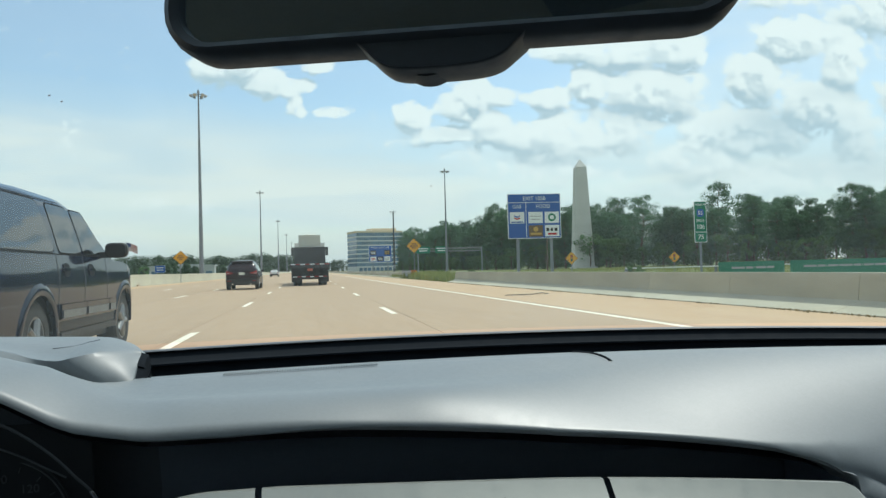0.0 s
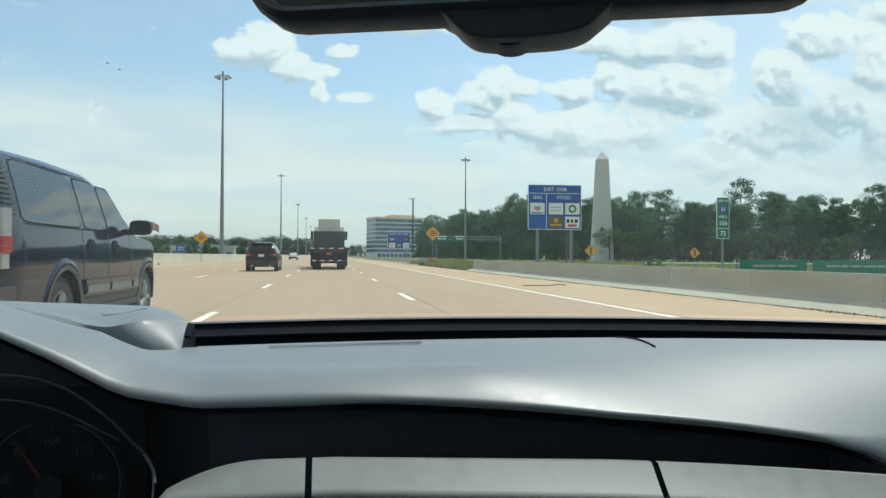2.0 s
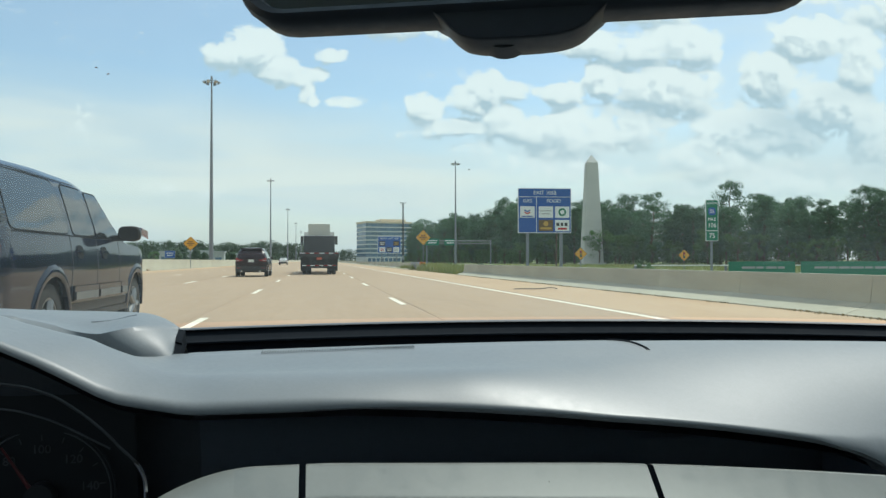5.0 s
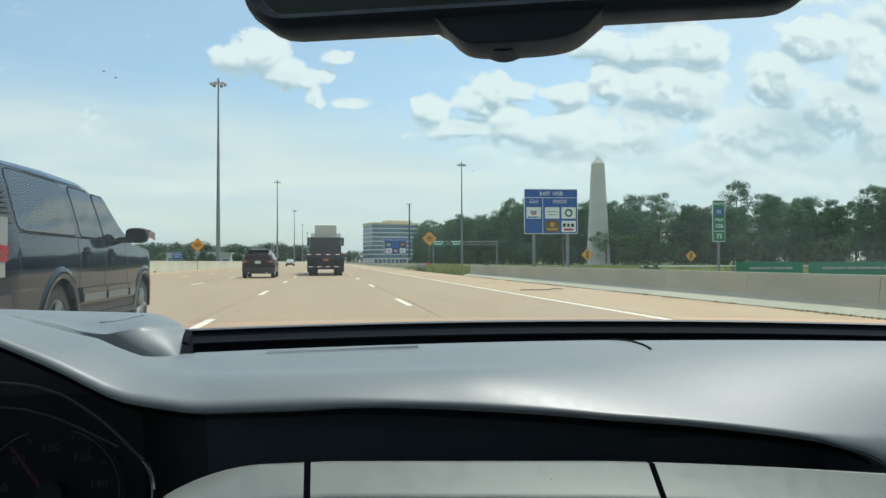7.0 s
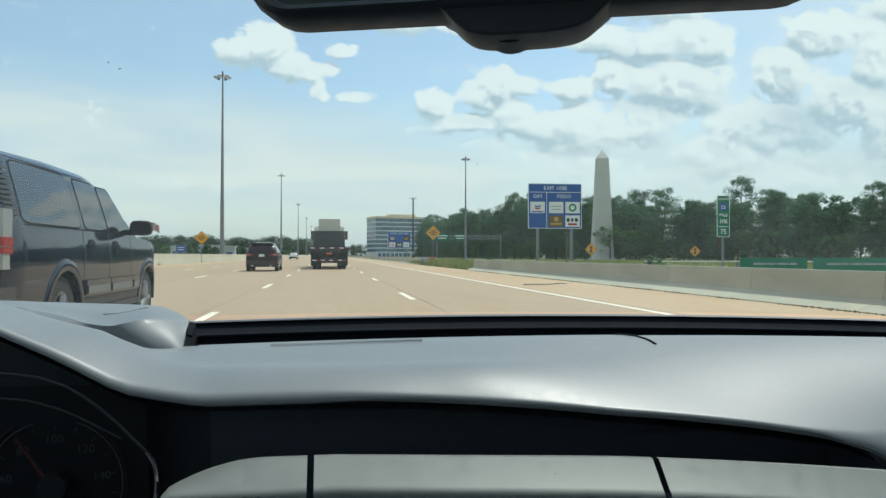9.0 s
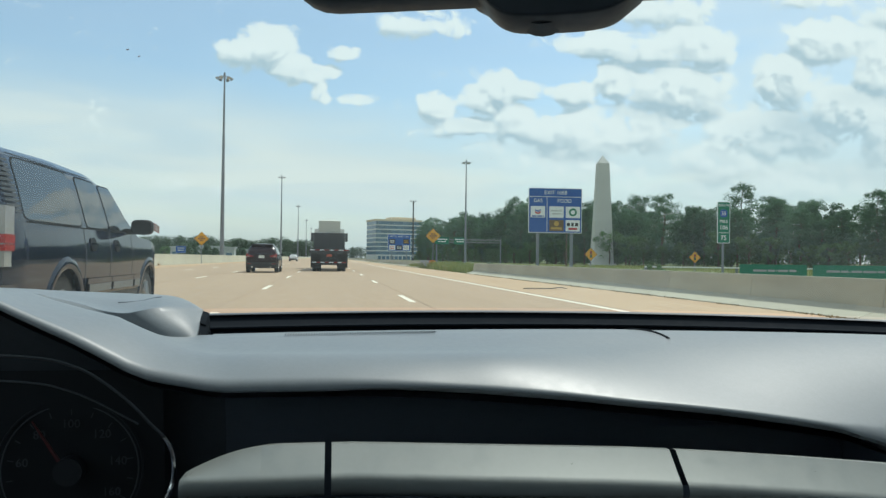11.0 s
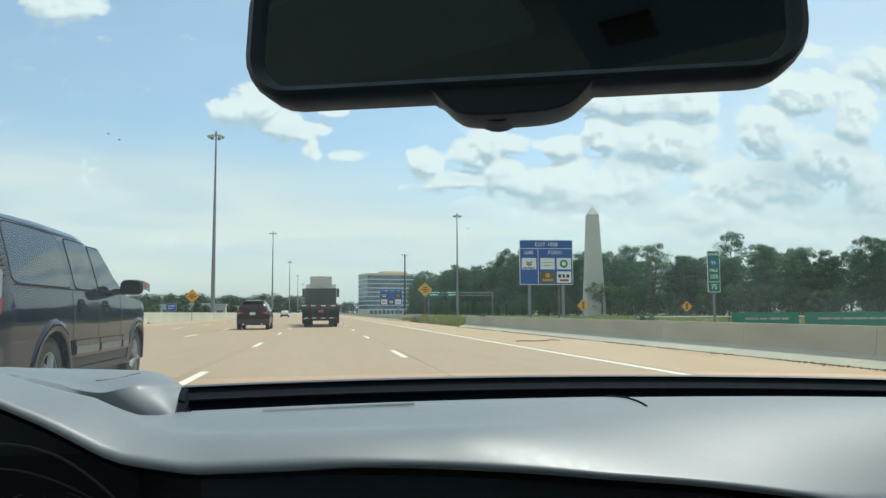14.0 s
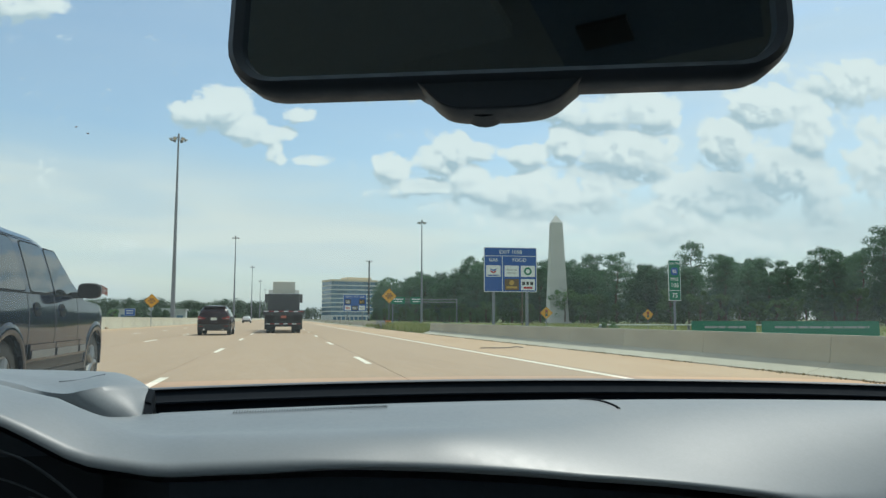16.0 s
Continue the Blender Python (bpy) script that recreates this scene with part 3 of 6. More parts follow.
def crash_cushion(x, y):
    """overlapping corrugated steel panels on a ground track, with an orange nose"""
    th = thing("crash_cushion", x, y, 0.0, "grey steel crash cushion with a striped orange nose", "crash cushion")
    n, step = 5, 1.35
    part("ground_track", box(0.12, 0.42, 0.5, n * step + 1.0, 0.0, 0.09), M["dark_steel"], th, bevel=0.01)
    wave = [(0.0, 0.20), (0.035, 0.26), (0.035, 0.32), (0.0, 0.38), (0.0, 0.44), (0.035, 0.50), (0.035, 0.56), (0.0, 0.62), (0.0, 0.66), (0.035, 0.71), (0.0, 0.76)]
    for k in range(n):
        y0 = 1.0 + step * k
        for side in (-1, 1):
            base = 0.27 + side * (0.25 - 0.008 * (k % 2))
            bm = skin([[(base + side * w, yy, z) for w, z in wave] for yy in (y0, y0 + step * 0.5, y0 + step + 0.12)])
            bmesh.ops.solidify(bm, geom=bm.faces[:], thickness=0.008)
            part("fender_panel", bm, M["steel"], th)
        part("diaphragm", box(0.06, 0.48, y0 + step - 0.06, y0 + step, 0.02, 0.72), M["steel"], th, bevel=0.008)
        part("foot", box(0.02, 0.52, y0 + step - 0.10, y0 + step + 0.02, 0.0, 0.10), M["dark_steel"], th, bevel=0.01)
    rows = []
    for j in range(7):
        a = math.pi * j / 6
        rows.append([(0.27 - 0.26 * math.cos(a), 1.0 - 0.52 * math.sin(a), z) for z in (0.16, 0.20, 0.5, 0.74, 0.78)])
    bm = skin(rows)
    bmesh.ops.recalc_face_normals(bm, faces=bm.faces)
    nose = part("nose", bm, M["orange_plastic"], th, "faded orange plastic nose")
    part("nose_cap", prism([(0.27 - 0.26 * math.cos(math.pi * j / 8), 1.0 - 0.52 * math.sin(math.pi * j / 8)) for j in range(9)], "z", 0.77, 0.79), M["orange_plastic"], th)
    board = part("stripe_board", box(0.04, 0.50, 0.40, 0.43, 0.18, 0.72), M["sign_yellow"], th, "yellow board", smooth=False)
    for k in range(4):
        z = 0.14 + 0.15 * k
        lo, hi = max(z, 0.185), min(z + 0.07, 0.715)
        part("black_stripe", prism([(0.045, lo), (0.045, hi), (0.495, min(hi + 0.13, 0.715)), (0.495, min(lo + 0.13, 0.715) - 0.001)], "y", 0.392, 0.399), M["sign_black"], board, smooth=False)


crash_cushion(9.2, 68.2)


def tread(x, y, length, rz, seed):
    """a strip of shed tyre tread lying on the road"""
    th = thing("tyre_tread", x, y, 0.0, "torn black strip of tyre tread lying on the shoulder", "debris", "road debris", rz=rz)
    rows = []
    for k in range(15):
        t = k / 14
        w = 0.09 * (0.6 + 0.5 * noise.noise((t * 5, seed, 0.0)))
        lift = 0.012 + 0.05 * max(noise.noise((t * 3, seed, 5.0)), 0)
        c = 0.12 * noise.noise((t * 2, seed, 9.0))
        rows.append([(-length / 2 + length * t, c - w, lift), (-length / 2 + length * t, c, lift + 0.012), (-length / 2 + length * t, c + w, lift)])
    bm = skin(rows)
    bmesh.ops.solidify(bm, geom=bm.faces[:], thickness=0.012)
    part("strip", bm, M["rubber"], th)


tread(6.9, 23.5, 1.5, 8, 2.0)
tread(-14.2, 46.0, 0.7, 30, 5.0)
tread(-14.5, 31.0, 0.5, 75, 8.0)


# ---- tall grass ----
def grass(name, spots, seed, label):
    rng = random.Random(seed)
    V, Fc = [], []
    for (x0, x1, y0, y1, n, h) in spots:
        for _ in range(n):
            x, y = rng.uniform(x0, x1), rng.uniform(y0, y1)
            if noise.noise((x * 0.35, y * 0.18, seed)) < -0.25:
                continue
            g = ground_height(x, y) - 0.02
            hh = h * rng.uniform(0.5, 1.3) * (0.8 + 0.7 * noise.noise((x * 0.15, y * 0.1, 7)))
            for _b in range(4):
                a, lean, w = rng.uniform(0, 6.28), rng.uniform(0.1, 0.5) * hh, rng.uniform(0.012, 0.03)
                bx, by = x + rng.uniform(-0.2, 0.2), y + rng.uniform(-0.2, 0.2)
                dx, dy = math.cos(a), math.sin(a)
                i = len(V)
                V += [(bx - dy * w, by + dx * w, g), (bx + dy * w, by - dx * w, g),
                      (bx + dx * lean * 0.4 + dy * w * 0.7, by + dy * lean * 0.4 - dx * w * 0.7, g + hh * 0.6), (bx + dx * lean * 0.4 - dy * w * 0.7, by + dy * lean * 0.4 + dx * w * 0.7, g + hh * 0.6),
                      (bx + dx * lean, by + dy * lean, g + hh)]
                Fc += [(i, i + 1, i + 2, i + 3), (i + 3, i + 2, i + 4)]
    me = bpy.data.meshes.new(name)
    me.from_pydata(V, [], Fc)
    me.materials.append(M["blade"])
    return tagged(new(name, me), label, "grass", kind="stuff")


grass("verge_grass", ((9.0, 16, 48.5, 90, 9000, 0.62), (9.0, 26, 90, 190, 7000, 0.5), (10.2, 16, 6, 50, 4200, 0.34), (16, 44, 18, 90, 8000, 0.5), (40, 95, 60, 200, 7000, 0.6), (-46, -37, 40, 200, 3000, 0.5)),
      3, "tall uncut green and straw-coloured roadside grass")


# ---- trees ----
class Foliage(list):
    """leaf corners, and the way each leaf faces as part of its clump"""


def foliage():
    v = Foliage()
    v.facing = []
    return v


def leaf_mesh(name, v, f, mat):
    me = bpy.data.meshes.new(name)
    me.from_pydata(v, [], f)
    me.shade_smooth()
    me.normals_split_custom_set_from_vertices(v.facing)
    me.materials.append(mat)
    return me


def leaves(bm_v, bm_f, centre, rad, n, size, rng, flat=1.0):
    c = Vector(centre)
    for _ in range(n):
        d = Vector((rng.gauss(0, 1), rng.gauss(0, 1), rng.gauss(0, 1))).normalized() * rad * rng.uniform(0.55, 1.08)
        p = c + Vector((d.x, d.y, d.z * flat))
        nrm = (d.normalized() + Vector((rng.uniform(-0.8, 0.8), rng.uniform(-0.8, 0.8), rng.uniform(-0.4, 0.9)))).normalized()
        a = nrm.orthogonal().normalized()
        a.rotate(Matrix.Rotation(rng.uniform(0, 6.28), 3, nrm))
        b = nrm.cross(a)
        s = size * rng.uniform(0.6, 1.4)
        i = len(bm_v)
        bm_v += [p - a * s, p - b * s * 0.5, p + a * s, p + b * s * 0.55]
        bm_v.facing += [(0.75 * d.normalized() + 0.25 * nrm).normalized()] * 4
        bm_f.append((i, i + 1, i + 2, i + 3))


def tree(kind, height, seed, label):
    rng = random.Random(seed)
    th = thing({"pine": "pine_tree", "broad": "broadleaf_tree"}[kind], 0, 0, 0, label, "tree", "roadside trees")
    tr, limbs = bmesh.new(), []
    bend = [Vector((rng.uniform(-0.25, 0.25) * k, rng.uniform(-0.25, 0.25) * k, height * k / 6 * 0.97)) for k in range(7)]
    r0 = 0.016 * height + 0.05
    for k in range(6):
        tube(bend[k], bend[k + 1], r0 * (1 - k / 6.6), r0 * (1 - (k + 1) / 6.6), 8, tr, cap=False)
    v, f = foliage(), []
    if kind == "pine":
        low, n = rng.uniform(0.10, 0.26), 30
        for k in range(n):
            s = low + (1 - low) * (k + 0.5) / n
            p = bend[min(int(s * 6), 5)].lerp(bend[min(int(s * 6) + 1, 6)], s * 6 % 1)
            reach = height * 0.23 * math.sqrt(max(1.06 - ((s - 0.58) / 0.46) ** 2, 0.05)) * rng.uniform(0.55, 1.1)
            a = k * 2.4 + rng.uniform(-0.5, 0.5)
            q = p + Vector((math.cos(a) * reach, math.sin(a) * reach, height * rng.uniform(0.0, 0.05)))
            tube(p, q, r0 * 0.22, r0 * 0.07, 5, tr, cap=False)
            leaves(v, f, q, height * rng.uniform(0.060, 0.095), 150, 0.255, rng, 0.75)
            leaves(v, f, p.lerp(q, 0.55) + Vector((0, 0, height * 0.015)), height * rng.uniform(0.055, 0.085), 110, 0.255, rng, 0.72)
        leaves(v, f, bend[6], height * 0.06, 140, 0.22, rng, 1.0)
    else:
        n = 26
        for k in range(n):
            s = rng.uniform(0.22, 1.0)
            p = bend[min(int(s * 5), 5)]
            reach = height * 0.34 * math.sqrt(max(1 - ((s - 0.5) / 0.62) ** 2, 0.05)) * rng.uniform(0.55, 1.05)
            a = k * 2.4 + rng.uniform(-0.6, 0.6)
            q = Vector((p.x + math.cos(a) * reach, p.y + math.sin(a) * reach, height * s * 0.95))
            tube(p, q, r0 * 0.25, r0 * 0.06, 5, tr, cap=False)
            leaves(v, f, q, height * rng.uniform(0.07, 0.12), 130, 0.22, rng, 0.8)
    part("trunk", tr, M["bark"], th)
    new("crown", leaf_mesh("crown", v, f, M["pine" if kind == "pine" else "broad"])).parent = th
    return th


pines = [tree("pine", h, 11 + i, "tall dark green pine with a dense rounded crown, at the wood") for i, h in enumerate((23.0, 26.0, 20.0, 24.0, 18.5))]
broads = [tree("broad", h, 31 + i, "rounded mid-green broadleaf tree at the wood edge") for i, h in enumerate((10.0, 13.0, 7.0))]
rng = random.Random(5)


def plant(src, x, y, scale=1.0):
    o = copy_thing(src, pose(x, y, ground_height(x, y) - 0.1, 0, 0, rng.uniform(0, 360)))
    o.scale = (scale * rng.uniform(0.9, 1.1),) * 2 + (scale,)
    return o


def wood_edge(s):
    """the front of the wood, from far ahead to abreast of the car"""
    return (62 + 20 * s + 62 * s ** 2, 520 - 640 * s + 262 * s ** 2)


spots = 0
for row, (dep, n) in enumerate(((0, 46), (9, 40), (20, 34))):
    for k in range(n):
        s = (k + rng.uniform(-0.35, 0.35)) / n
        x, y = wood_edge(s)
        x, y = x + dep * 0.9 + rng.uniform(-2, 3), y + dep * 0.45 + rng.uniform(-3, 3)
        big = 1.0 + 0.24 * noise.noise((s * 9.0, row, 2.0)) - 0.24 * smooth01(0.3, 0.7, s)
        plant(rng.choice(pines), x, y, max(big, 0.5))
for k in range(44):
    s = (k + rng.uniform(-0.4, 0.4)) / 44
    x, y = wood_edge(s)
    plant(rng.choice(broads), x - rng.uniform(2, 6), y - rng.uniform(0, 4), rng.uniform(0.5, 0.95))
for x, y, sc in ((-62, 225, 0.85), (-74, 232, 1.0), (-83, 240, 0.9), (-95, 246, 1.05), (-70, 262, 0.95), (-88, 270, 0.8), (-104, 262, 1.0), (-60, 290, 0.7), (-112, 280, 1.1), (-124, 290, 1.0), (-80, 300, 0.9)):
    plant(rng.choice(broads), x, y, sc * 0.72)
for x, y, sc in ((12.5, 72, 0.12), (19, 88, 0.16), (33, 74, 0.22), (20.8, 46, 0.18)):
    plant(broads[2], x, y, sc * 1.1)
for k, src in enumerate(pines + broads):          # the first of each kind stands in the wood as well
    x, y = wood_edge(0.30 + 0.085 * k)
    src.matrix_basis = pose(x + 16, y + 8, -0.3, 0, 0, 40 * k)


def far_woods(name, label, x0, y0, x1, y1, n, h, seed, size=1.1, mat="wood_far"):
    r = random.Random(seed)
    v, f = foliage(), []
    for k in range(n):
        s = (k + r.uniform(-0.4, 0.4)) / n
        hh = h * (0.72 + 0.45 * noise.noise((s * 14, seed, 0)))
        c = (x0 + (x1 - x0) * s + r.uniform(-6, 6), y0 + (y1 - y0) * s + r.uniform(-8, 8))
        for zz, rad in ((0.25, 0.30), (0.55, 0.34), (0.85, 0.24)):
            leaves(v, f, (c[0], c[1], hh * zz), h * rad, 100, size * 0.6, r, 0.9)
    return tagged(new(name, leaf_mesh(name, v, f, M[mat])), label, "woods", kind="stuff")


far_woods("far_woods", "distant low wooded rise beyond the motorway", -420, 820, 10, 1050, 170, 30, 4, 1.8)
for k in range(3):
    a, b, c = wood_edge(k / 3), wood_edge(k / 3 + 0.17), wood_edge((k + 1) / 3)
    far_woods("undergrowth", "dense green undergrowth along the wood edge", a[0] + 2, a[1] + 2, b[0] + 3, b[1] + 2, 48, 7.0, 21 + k, 0.45, "broad")
    far_woods("undergrowth", "dense green undergrowth along the wood edge", b[0] + 3, b[1] + 2, c[0] + 2, c[1] + 2, 48, 7.0, 25 + k, 0.45, "broad")
    far_woods("undergrowth", "dark green thicket deep in the wood", a[0] + 22, a[1] + 12, c[0] + 22, c[1] + 12, 40, 13, 29 + k, 0.6, "pine")
far_woods("far_woods", "trees behind the low buildings", -150, 330, -62, 470, 46, 9, 16, 0.9)
far_woods("far_woods", "roadside trees along the opposite carriageway", -60, 330, -40, 800, 60, 7, 18, 1.0)
far_woods("far_woods", "distant trees behind the office block", 10, 1100, 330, 760, 80, 20, 6, 1.6)
far_woods("far_woods", "distant trees beyond the opposite carriageway", -300, 420, -120, 700, 60, 10, 8, 1.3)
far_woods("far_woods", "wood that goes on beside and behind the road", 145, 130, 150, -300, 80, 20, 12, 1.6)
far_woods("far_woods", "trees along the opposite verge", -110, 180, -110, -300, 70, 13, 14, 1.3)


# ---- obelisk ----
def obelisk(x, y):
    th = thing("obelisk", x, y, -0.4, "tall tapering pale stone obelisk with a pointed cap, on grass", "obelisk", rz=-8)
    H, cap, a, b = 36.0, 2.8, 3.25, 1.80
    n = 14
    for k in range(n):
        z0, z1 = (H - cap) * k / n, (H - cap) * (k + 1) / n - 0.006
        w0, w1 = a + (b - a) * k / n, a + (b - a) * (k + 1) / n
        part("stone_course", skin([[(-w, -w, z), (w, -w, z), (w, w, z), (-w, w, z)] for w, z in ((w0 - 0.006, z0), (w0, z0 + 0.01), (w1, z1 - 0.01), (w1 - 0.006, z1))], True), M["obelisk"], th, smooth=False)
    bm = bmesh.new()
    base = [bm.verts.new((sx * b, sy * b, H - cap)) for sx, sy in ((-1, -1), (1, -1), (1, 1), (-1, 1))]
    tip = bm.verts.new((0, 0, H))
    for i in range(4):
        bm.faces.new((base[i], base[(i + 1) % 4], tip))
    bm.faces.new(base[::-1])
    part("cap_stone", bm, M["obelisk"], th, smooth=False)
    part("plinth", box(-3.9, 3.9, -3.9, 3.9, -0.3, 0.4), M["obelisk"], th, bevel=0.05)


obelisk(88.5, 236)


# ---- high masts ----
def mast(h=30.0):
    th = thing("light_mast", 0, 0, 0, "tall slim grey steel light mast with a ring of floodlights", "light mast", "high light masts")
    bm = bmesh.new()
    for k in range(3):
        tube((0, 0, h * k / 3), (0, 0, h * (k + 1) / 3), 0.36 - 0.085 * k, 0.29 - 0.085 * k, 14, bm, cap=False)
    part("pole", bm, M["steel"], th)
    part("base_plate", tube((0, 0, 0), (0, 0, 0.12), 0.55, n=16), M["steel"], th)
    ring = bmesh.new()
    for i in range(16):
        a, b = 2 * math.pi * i / 16, 2 * math.pi * (i + 1) / 16
        tube((0.75 * math.cos(a), 0.75 * math.sin(a), h - 0.5), (0.75 * math.cos(b), 0.75 * math.sin(b), h - 0.5), 0.05, n=6, bm=ring)
    for i in range(4):
        a = math.pi / 2 * i
        tube((0, 0, h - 0.35), (0.75 * math.cos(a), 0.75 * math.sin(a), h - 0.5), 0.04, n=6, bm=ring)
    part("ring", ring, M["steel"], th)
    part("cap", tube((0, 0, h - 0.3), (0, 0, h + 0.35), 0.22, 0.12), M["steel"], th)
    for i in range(6):
        a = math.pi / 3 * i + 0.2
        c, s = math.cos(a), math.sin(a)
        bm = tube((0.75 * c, 0.75 * s, h - 0.5), (1.0 * c, 1.0 * s, h - 0.62), 0.07, n=6)
        tube((0.95 * c, 0.95 * s, h - 0.45), (1.2 * c, 1.2 * s, h - 0.75), 0.14, 0.33, 12, bm)
        fl = part("floodlight", bm, M["steel"], th)
        part("lens", tube((1.2 * c, 1.2 * s, h - 0.75), (1.215 * c, 1.215 * s, h - 0.768), 0.31, n=12), M["lamp_glass"], fl)
    return th


m0 = mast()
m0.matrix_basis = pose(-16.9, 124, 0)
for x, y, r in ((-17.0, 275, 20), (-17.2, 430, 50), (-17.4, 590, 10), (-17.6, 760, 0), (39, 214, 35), (-17.0, -40, 0)):
    copy_thing(m0, pose(x, y, 0 if x < 0 else -0.6, 0, 0, r))


def camera_pole(x, y):
    th = thing("utility_pole", x, y, -0.2, "dark slender pole with small traffic cameras on top", "pole")
    part("shaft", tube((0, 0, 0), (0, 0, 15.2), 0.24, 0.15, 12), M["dark_steel"], th)
    for s in (-1, 1):
        bm = tube((0, 0, 14.7), (0.55 * s, 0, 14.85), 0.035, n=6)
        tube((0.55 * s, 0, 14.85), (0.55 * s, 0, 15.1), 0.03, n=6, bm=bm)
        tube((0.45 * s, -0.2, 15.1), (0.75 * s, 0.25, 15.1), 0.11, n=10, bm=bm)
        part("traffic_camera", bm, M["steel"], th)
    part("cabinet", box(-0.25, 0.25, -0.45, -0.18, 1.2, 2.2), M["steel"], th, bevel=0.02)


camera_pole(20.2, 182)


def wood_pole(x, y):
    th = thing("power_pole", x, y, -0.5, "weathered power pole with a crossarm beside the wood", "power pole", "power poles")
    part("pole", tube((0, 0, 0), (0, 0, 10.5), 0.16, 0.10, 10), M["bark"], th)
    part("crossarm", box(-1.1, 1.1, -0.06, 0.06, 9.9, 10.05), M["bark"], th, bevel=0.01)
    for s in (-1.0, -0.5, 1.0):
        part("insulator", tube((s, 0, 10.05), (s, 0, 10.25), 0.05, 0.03, 8), M["steel"], th)


wood_pole(46, 142)
wood_pole(60, 330)
for i, o in enumerate((-1.0, 1.0)):
    pts = [(46 + o + 14 * s, 142 + 188 * s, 9.75 - 2.2 * 4 * s * (1 - s)) for s in (j / 16 for j in range(17))]
    bm = bmesh.new()
    for p, q in zip(pts, pts[1:]):
        tube(p, q, 0.035, n=5, bm=bm, cap=False)
    tagged(part("power_line", bm, M["wire"]), "thin dark sagging power line between poles", "cable")


def antenna(x, y, h):
    th = thing("radio_mast", x, y, -0.5, "very thin distant guyed radio mast", "radio mast")
    bm = bmesh.new()
    for a in range(3):
        c, s = 0.35 * math.cos(a * 2.094), 0.35 * math.sin(a * 2.094)
        tube((c, s, 0), (c * 0.6, s * 0.6, h), 0.05, n=5, bm=bm)
        for k in range(24):
            a2 = (a + 1) * 2.094
            tube((c, s, h * k / 24), (0.35 * math.cos(a2), 0.35 * math.sin(a2), h * (k + 1) / 24), 0.03, n=4, bm=bm)
    part("lattice", bm, M["steel"], th)


antenna(-182, 600, 52)


# ---- road signs ----
def sign_posts(th, xs, z0, z1, wide=0.09):
    for x in xs:
        part("post", box(x - wide, x + wide, 0.06, 0.20, z0, z1), M["steel"], th, bevel=0.01)


def plate(name, x0, x1, z0, z1, mat, th, y=0.0, t=0.02, label="", r=0.05):
    pts = []
    for cx, cz, a0 in ((x1 - r, z1 - r, 0), (x0 + r, z1 - r, 90), (x0 + r, z0 + r, 180), (x1 - r, z0 + r, 270)):
        pts += [(cx + r * math.cos(radians(a0 + d)), cz + r * math.sin(radians(a0 + d))) for d in (0, 30, 60, 90)]
    return part(name, prism(pts, "y", y, y + t), mat, th, label, smooth=False)


def bars(th, x0, x1, z, h, mat, y, gaps, name="writing"):
    """unreadable writing as plain bars"""
    x, k = x0, 0
    while x < x1 - 1e-3:
        w = min(gaps[k % len(gaps)], x1 - x)
        part(name, box(x, x + w, y - 0.004, y, z - h / 2, z + h / 2), mat, th, smooth=False)
        x, k = x + w + h * 0.45, k + 1


